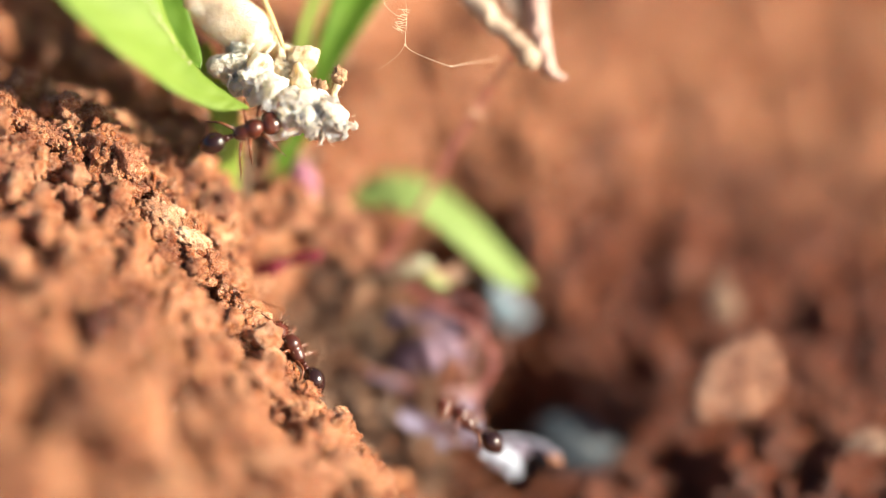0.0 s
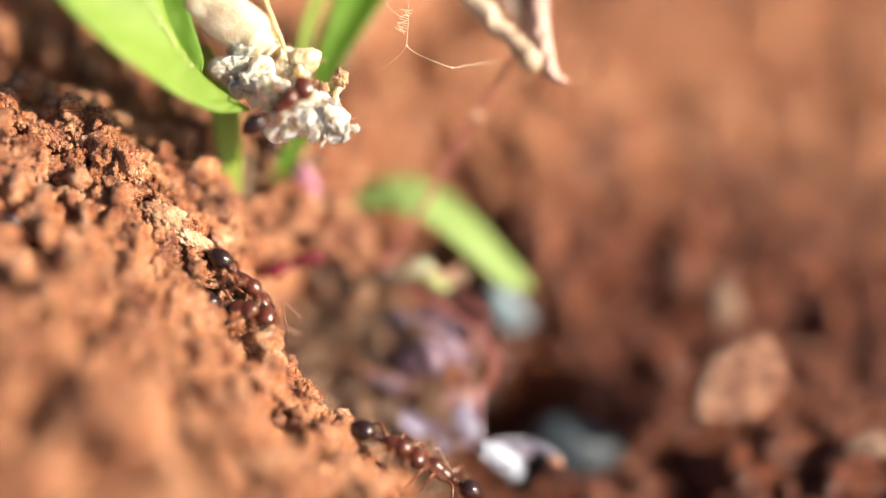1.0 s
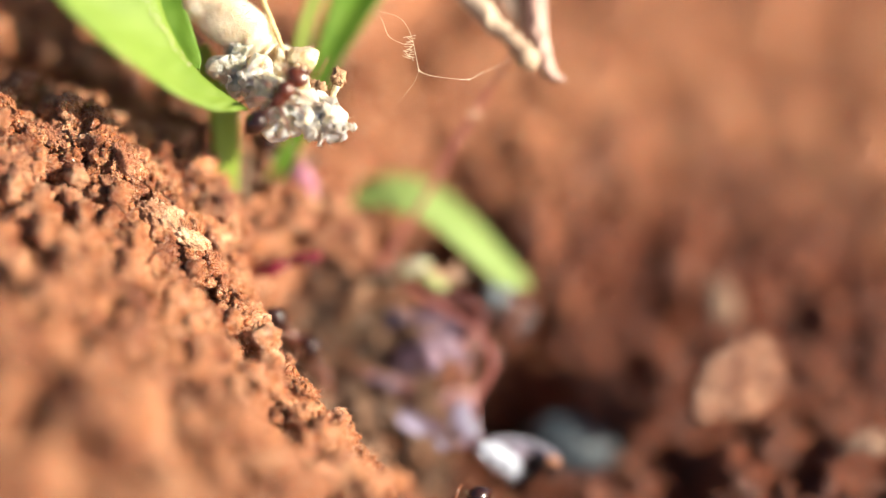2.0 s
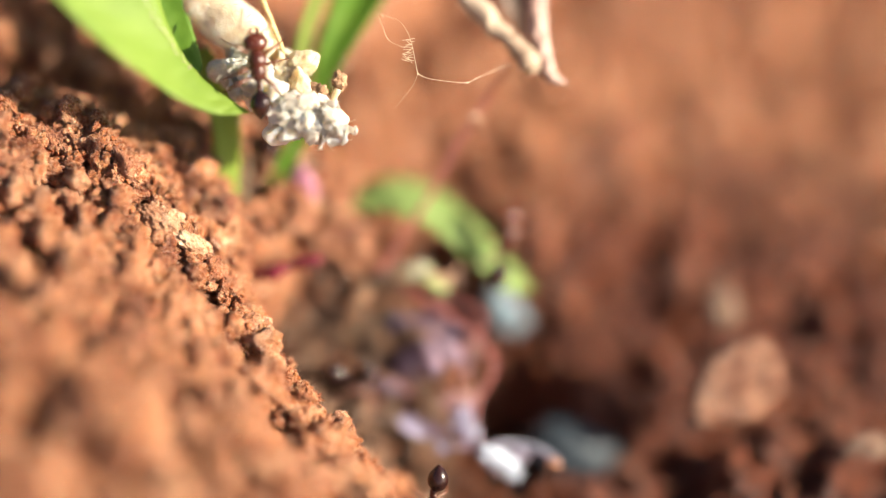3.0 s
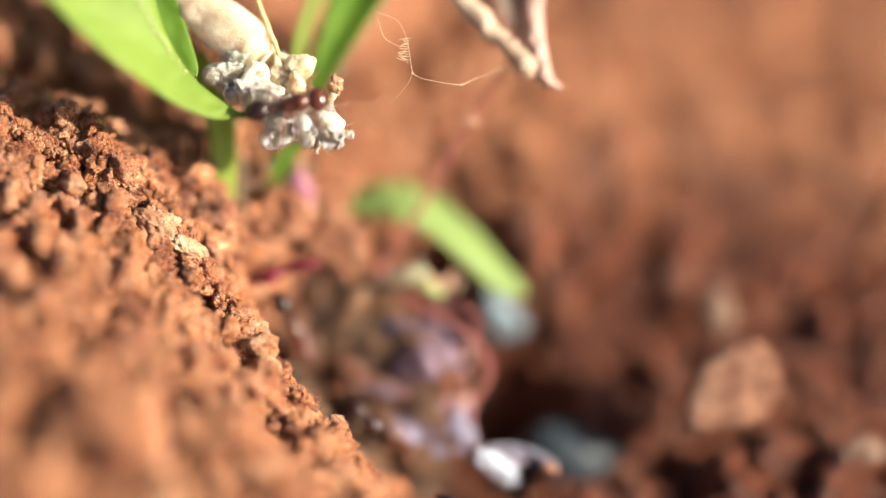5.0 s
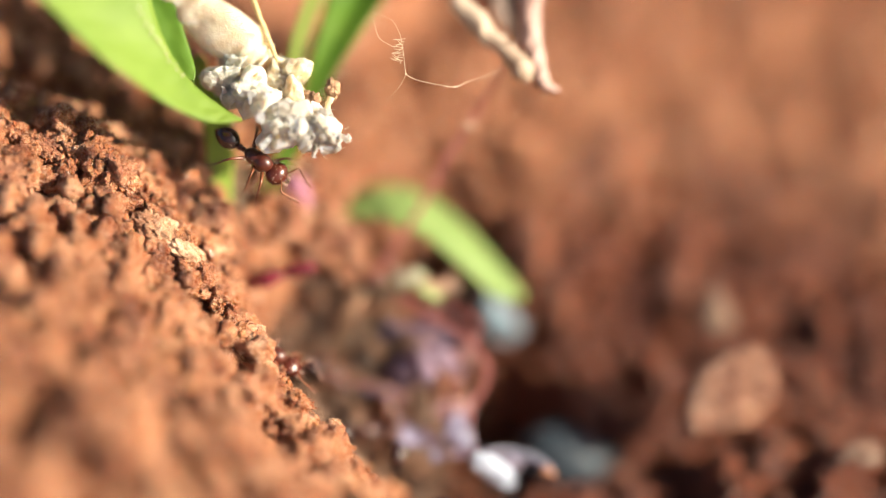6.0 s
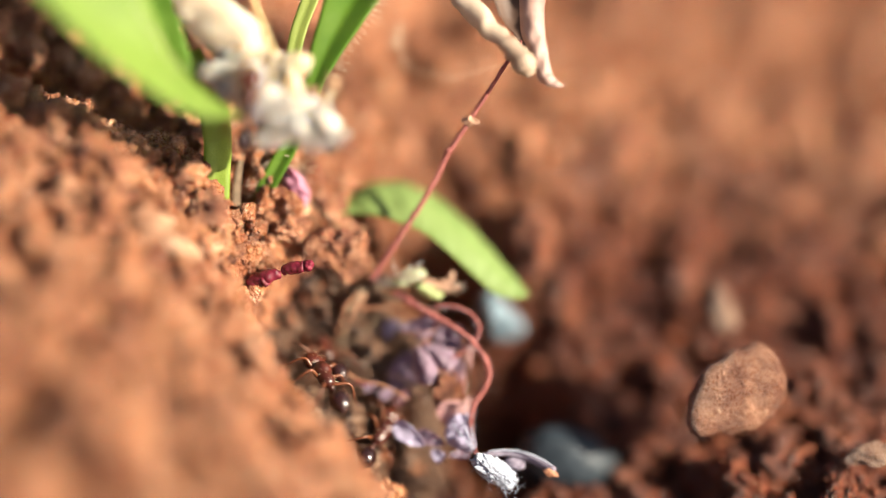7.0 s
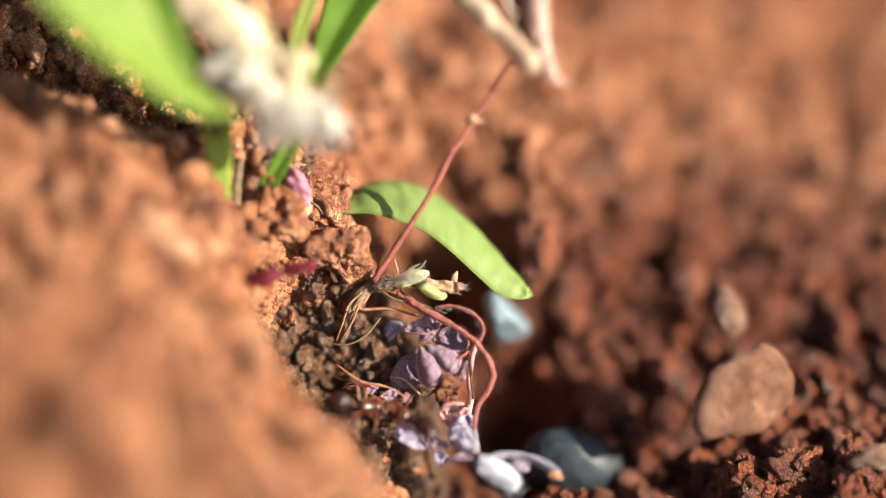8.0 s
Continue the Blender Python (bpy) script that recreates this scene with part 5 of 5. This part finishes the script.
def motions():
    # over the white clump
    ant_track(ants[0], ((0.00, -7.45, 2.44, 3.38, 36, -14, 13),
        (0.20, -7.36, 2.36, 3.59, 36, -13, 12),
        (0.40, -7.04, 2.34, 4.46, 35, -29, 29),
        (0.60, -6.63, 2.44, 4.72, 34, -32, 34),
        (0.80, -6.43, 2.45, 4.74, 35, -27, 28),
        (1.00, -6.10, 2.53, 4.74, 35, -26, 27),
        (1.50, -5.91, 2.39, 4.59, 36, -19, 18),
        (1.70, -5.89, 2.39, 4.60, 36, -22, 22),
        (2.20, -6.34, 3.24, 4.95, 28, -41, 52),
        (2.80, -6.81, 3.78, 5.39, 5, -48, 96),
        (3.50, -6.89, 3.78, 5.39, 3, -48, 99),
        (4.00, -6.82, 3.86, 5.48, 8, -48, 91),
        (4.20, -6.54, 3.94, 5.58, 23, -45, 64),
        (4.50, -6.18, 3.97, 5.60, 34, -32, 34),
        (4.60, -5.77, 3.69, 5.30, 36, -22, 21),
        (4.70, -5.50, 3.48, 5.14, 36, -12, 11),
        (5.20, -5.77, 2.62, 4.40, 35, -5, 4),
        (5.60, -6.22, 2.70, 3.07, 16, 39, -46),
        (5.80, -6.37, 2.84, 2.63, 11, 43, -56),
        (5.90, -6.63, 2.88, 2.52, 20, 35, -38),
        (6.00, -6.85, 2.85, 2.49, 26, 26, -26),
        (6.20, -6.82, 2.85, 2.49, 27, 22, -22),
        (6.30, -6.59, 2.76, 2.39, 30, 15, -14),
        (6.50, -6.67, 2.86, 2.20, 29, 20, -19),
        (6.60, -6.18, 2.95, 2.90, 35, -3, 3),
        (6.70, -6.04, 2.51, 3.54, 36, -17, 16),
        (6.80, -6.18, 2.75, 4.25, 18, -47, 72),
        (6.90, -6.55, 3.10, 4.49, 12, -48, 84),
        (7.00, -6.91, 3.19, 4.29, 14, -48, 80),
        (7.30, -7.81, 4.41, 3.85, 15, -47, 79),
        (8.00, -8.16, 4.84, 3.73, 9, -48, 90)))
    # along the rim of the bank
    ant_track(ants[1], ((0.00, -5.48, -2.46, -3.34, 26, -37, 137),
        (0.20, -5.34, -2.44, -3.46, 27, -38, 135),
        (0.30, -5.10, -1.80, -4.02, 31, -41, 128),
        (0.40, -4.71, -2.02, -4.12, 47, -47, 102),
        (0.50, -4.06, -2.23, -4.35, 64, -38, 44),
        (0.60, -3.14, -4.25, -3.53, 6, -0, 0),
        (0.70, -2.91, -4.50, -3.81, -1, 8, -7),
        (0.80, -2.60, -4.85, -4.20, -10, 20, -19),
        (0.90, -2.06, -5.31, -4.55, -9, 18, -17),
        (1.00, -2.00, -5.56, -4.83, -9, 19, -18),
        (1.30, -1.69, -5.93, -5.10, -14, 24, -24),
        (1.50, -0.28, -6.38, -5.59, -21, 33, -36),
        (1.70, 0.20, -7.06, -6.35, -29, 40, -48),
        (2.10, 1.30, -8.35, -7.78, -28, 39, -47),
        (8.00, 1.30, -8.35, -7.78, -28, 39, -47)))
    # down the bank and into the hollow
    ant_track(ants[2], ((0.00, -17.00, -1.16, 1.97, 7, 18, 22),
        (0.30, -14.63, -0.49, 1.37, 18, 16, 23),
        (0.50, -12.47, -0.15, 1.15, 12, 21, 23),
        (0.60, -10.65, 0.02, 0.92, 20, 29, 23),
        (0.70, -8.96, -0.49, 0.50, 18, 36, 5),
        (0.80, -8.73, -0.49, 0.51, 22, 35, 16),
        (0.90, -8.27, -0.63, 0.05, 6, 38, 10),
        (1.00, -7.55, -0.93, -0.88, -38, 32, -34),
        (1.10, -7.02, -0.98, -1.39, -14, 57, 9),
        (1.20, -6.59, -1.11, -1.83, -21, 57, 12),
        (1.30, -6.44, -1.22, -2.25, -25, 58, 11),
        (1.50, -5.89, -1.19, -2.67, -26, 56, 12),
        (1.80, -5.19, -0.51, -5.05, -8, 67, -1),
        (2.80, -3.32, -0.49, -6.82, 167, 76, -178),
        (3.50, -3.00, -1.27, -7.39, -171, 84, -165),
        (4.50, -2.15, -1.93, -7.52, 11, 61, 9),
        (6.00, -1.66, -1.72, -7.29, 56, -8, 97),
        (6.30, -2.45, -1.41, -6.64, 40, -1, 118),
        (6.50, -2.92, -1.42, -6.35, 37, -1, 117),
        (6.60, -3.55, -1.22, -5.54, 31, 6, 130),
        (6.80, -3.88, -1.41, -5.30, 31, -1, 118),
        (7.00, -4.15, -1.29, -5.17, 30, -2, 116),
        (7.10, -4.64, -1.18, -4.89, 28, 1, 122),
        (7.20, -5.61, -0.80, -4.18, 50, -2, 115),
        (7.30, -6.01, -0.59, -3.64, 62, -5, 109),
        (7.60, -6.86, -0.18, -3.79, 65, -5, 110),
        (8.00, -7.38, -0.06, -3.95, 64, -5, 110)))
    # up from the hollow and back below
    ant_track(ants[3], ((0.00, 0.92, -3.61, -5.80, 18, -27, 153),
        (0.10, 0.75, -4.60, -6.31, -15, 18, -163),
        (0.30, -0.23, -4.58, -6.43, 6, -6, 174),
        (0.40, -0.98, -4.34, -6.02, 11, -16, 165),
        (0.50, -1.61, -4.38, -6.06, 18, -27, 153),
        (0.60, -1.53, -4.37, -6.05, 19, -29, 150),
        (0.70, -1.22, -4.59, -6.30, 17, -26, 154),
        (0.90, -0.56, -4.97, -6.71, 16, -24, 156),
        (1.20, 0.65, -5.67, -7.04, 11, -16, 165),
        (1.60, 0.61, -6.02, -7.88, 2, 0, 180),
        (2.40, -0.07, -6.37, -7.37, -50, 38, -135),
        (2.80, -0.42, -6.01, -7.12, -111, 65, -145),
        (3.00, -0.50, -6.18, -7.31, -106, 68, -134),
        (3.20, -0.15, -6.78, -7.83, -96, 71, -121),
        (3.60, 0.23, -8.07, -8.52, -45, 48, -79),
        (8.00, 0.23, -8.07, -8.52, -45, 48, -79)))
    # down the bank behind the first
    ant_track(ants[4], ((0.00, -20.73, -0.95, 2.20, -10, 22, 17),
        (0.80, -17.28, -0.82, 2.05, 7, 18, 22),
        (1.00, -15.03, -0.71, 1.58, 20, 25, 14),
        (1.10, -13.21, -0.18, 0.81, -5, 22, 17),
        (1.20, -11.18, -0.54, 0.97, -1, 6, -6),
        (1.30, -9.85, -0.48, 0.52, 24, 25, 30),
        (1.50, -8.33, -0.37, 0.33, 21, 21, 22),
        (1.70, -7.07, -1.16, -1.51, -15, 48, 4),
        (1.90, -6.12, -0.44, -3.48, -1, 60, 10),
        (2.30, -4.87, -0.17, -6.16, -7, 70, 3),
        (2.80, -3.69, -0.20, -6.65, 0, 69, 4),
        (3.20, -3.32, -0.70, -6.75, 3, 32, 28),
        (4.50, -3.35, -0.05, -6.34, 13, -3, 113),
        (6.30, -2.40, -1.90, -7.49, 20, 31, 24),
        (6.60, -2.19, -1.76, -7.34, 47, 7, 130),
        (7.00, -2.24, -1.78, -7.65, 51, -2, 65),
        (7.60, -2.29, -0.53, -6.41, -3, 25, 148),
        (7.80, -1.49, -1.13, -6.64, 48, -2, 117),
        (8.00, -1.46, -1.40, -6.79, 52, 12, 137)))
    # low over the near side of the bank
    ant_track(ants[5], ((0.00, -12.66, -5.61, 0.46, -1, -44, 61),
        (0.40, -11.37, -4.07, 0.23, 17, -48, 79),
        (0.60, -10.75, -3.85, 0.03, 21, -23, 22),
        (0.70, -9.62, -2.74, -0.08, 1, -4, 3),
        (0.90, -7.90, -1.98, -1.13, 6, 6, -6),
        (1.00, -7.70, -1.96, -1.34, 7, 10, -9),
        (1.10, -7.36, -2.65, -1.84, -2, 27, -28),
        (1.20, -5.61, -4.26, -2.37, 14, 26, -26),
        (1.30, -3.67, -5.33, -3.76, -33, 31, -32),
        (1.50, -1.33, -6.20, -5.99, -53, 32, -34),
        (1.80, 0.69, -7.89, -7.57, -39, 37, -43),
        (8.00, 0.69, -7.89, -7.57, -39, 37, -43)))
    # down from the grass into the hollow
    ant_track(ants[6], ((0.00, -6.70, 6.42, 0.85, 16, -8, 95),
        (3.60, -6.64, 6.24, 0.95, 17, -8, 92),
        (3.90, -6.61, 4.92, 0.98, -43, 75, -108),
        (4.10, -6.53, 3.58, 0.68, -102, 86, -151),
        (4.20, -6.51, 2.67, 0.57, -71, 86, -121),
        (4.30, -6.46, 1.59, -0.02, -23, 75, -76),
        (4.40, -6.13, 1.06, -0.31, -9, 59, -59),
        (4.50, -5.93, 0.86, -0.54, -9, 44, -61),
        (4.60, -6.04, 0.40, -1.35, -17, 48, -81),
        (4.70, -5.95, 0.39, -1.66, -11, 46, -68),
        (5.00, -5.53, 0.64, -4.37, 9, 65, -23),
        (5.60, -4.09, 0.12, -6.44, 25, 60, 10),
        (7.40, -4.22, 0.99, -5.77, 7, 2, 123),
        (7.60, -3.86, 0.05, -6.22, 24, 59, 11),
        (7.80, -2.84, -0.89, -6.51, 23, 35, 25),
        (8.00, -2.88, -1.11, -6.62, 23, 35, 25)))
    # later along the rim
    ant_track(ants[7], ((0.00, -20.82, -9.14, 1.03, 23, -0, 0),
        (5.00, -16.27, -4.20, 0.98, 21, -9, 8),
        (5.40, -12.36, -3.06, 1.26, 11, 5, -4),
        (5.80, -8.47, -1.35, -1.08, -18, 28, -29),
        (5.90, -7.19, -1.95, -2.08, -17, 32, -35),
        (6.00, -6.40, -1.68, -3.25, -1, 23, -22),
        (6.10, -6.02, -4.32, -2.04, 32, 23, -22),
        (6.20, -4.82, -4.94, -2.87, 11, 21, -21),
        (6.40, -2.86, -5.39, -5.09, -49, 29, -30),
        (6.70, -0.15, -7.42, -7.04, -53, 32, -34),
        (8.00, -0.15, -7.42, -7.04, -53, 32, -34)))
    # hurrying past over the near bank
    ant_track(ants[8], ((0.00, -20.77, -10.16, 0.49, 14, -5, 4),
        (3.90, -17.44, -6.28, 1.36, 9, -0, 0),
        (4.20, -11.54, -4.96, 0.29, 2, 15, -14),
        (4.40, -6.35, -4.73, -2.58, 27, 24, -24),
        (4.60, -2.08, -5.77, -4.46, -50, 26, -27),
        (4.75, 1.07, -7.85, -6.63, -20, 34, -38),
        (8.00, 1.07, -7.85, -6.63, -20, 34, -38)))
    # across the arched leaf
    ant_track(ants[9], ((0.00, 1.23, 2.00, -8.83, 43, -38, 45),
        (2.40, 2.40, 2.29, -4.78, 44, -43, 58),
        (2.80, 2.40, 2.83, -2.69, 42, -46, 71),
        (3.00, 2.35, 2.91, -2.44, 42, -46, 71),
        (3.20, 2.27, 3.13, -2.35, 42, -46, 71),
        (3.35, 3.20, 3.80, -2.80, 22, -14, 13),
        (3.70, 4.45, 5.97, -5.62, -10, 35, -39),
        (4.20, 5.60, 7.60, -5.70, -10, 35, -39),
        (5.40, 2.60, 7.20, -6.30, -10, 35, 160),
        (6.00, 0.60, 6.60, -9.20, -10, 35, 160),
        (8.00, 0.60, 6.60, -9.20, -10, 35, 160)))
    hang = Vector(silk_thread.location)
    rows = []
    for t, turn, nod, slide in ((0, 14, 0, -.45), (0.5, 14.5, 2, -.45), (1.0, 15, 0, -.45), (1.4, 18, 3, -.5), (1.55, 15, 4, -.5), (1.7, 2, 0, .1), (2.2, -1, 2, 0), (2.8, 0.5, 0, 0), (3.2, -1.5, 1, 0),
                                (3.5, 0, 0, 0), (4.1, 1, 2, 0), (4.5, -0.5, 0, 0), (5.2, 3, 2, -.1), (6.0, 4, 0, -.15), (6.5, 5.5, 1, -.15), (7.0, 8, 2, -.3), (7.5, 6, 0, -.3), (8.0, 7, 1, -.3)):
        m = Matrix.Rotation(radians(turn), 4, FORWARD) @ Matrix.Rotation(radians(nod), 4, UPWARD)
        m.translation = hang + Vector((slide * MM, 0, 0))
        rows.append((t, m))
    walk(silk_thread, rows)


motions()
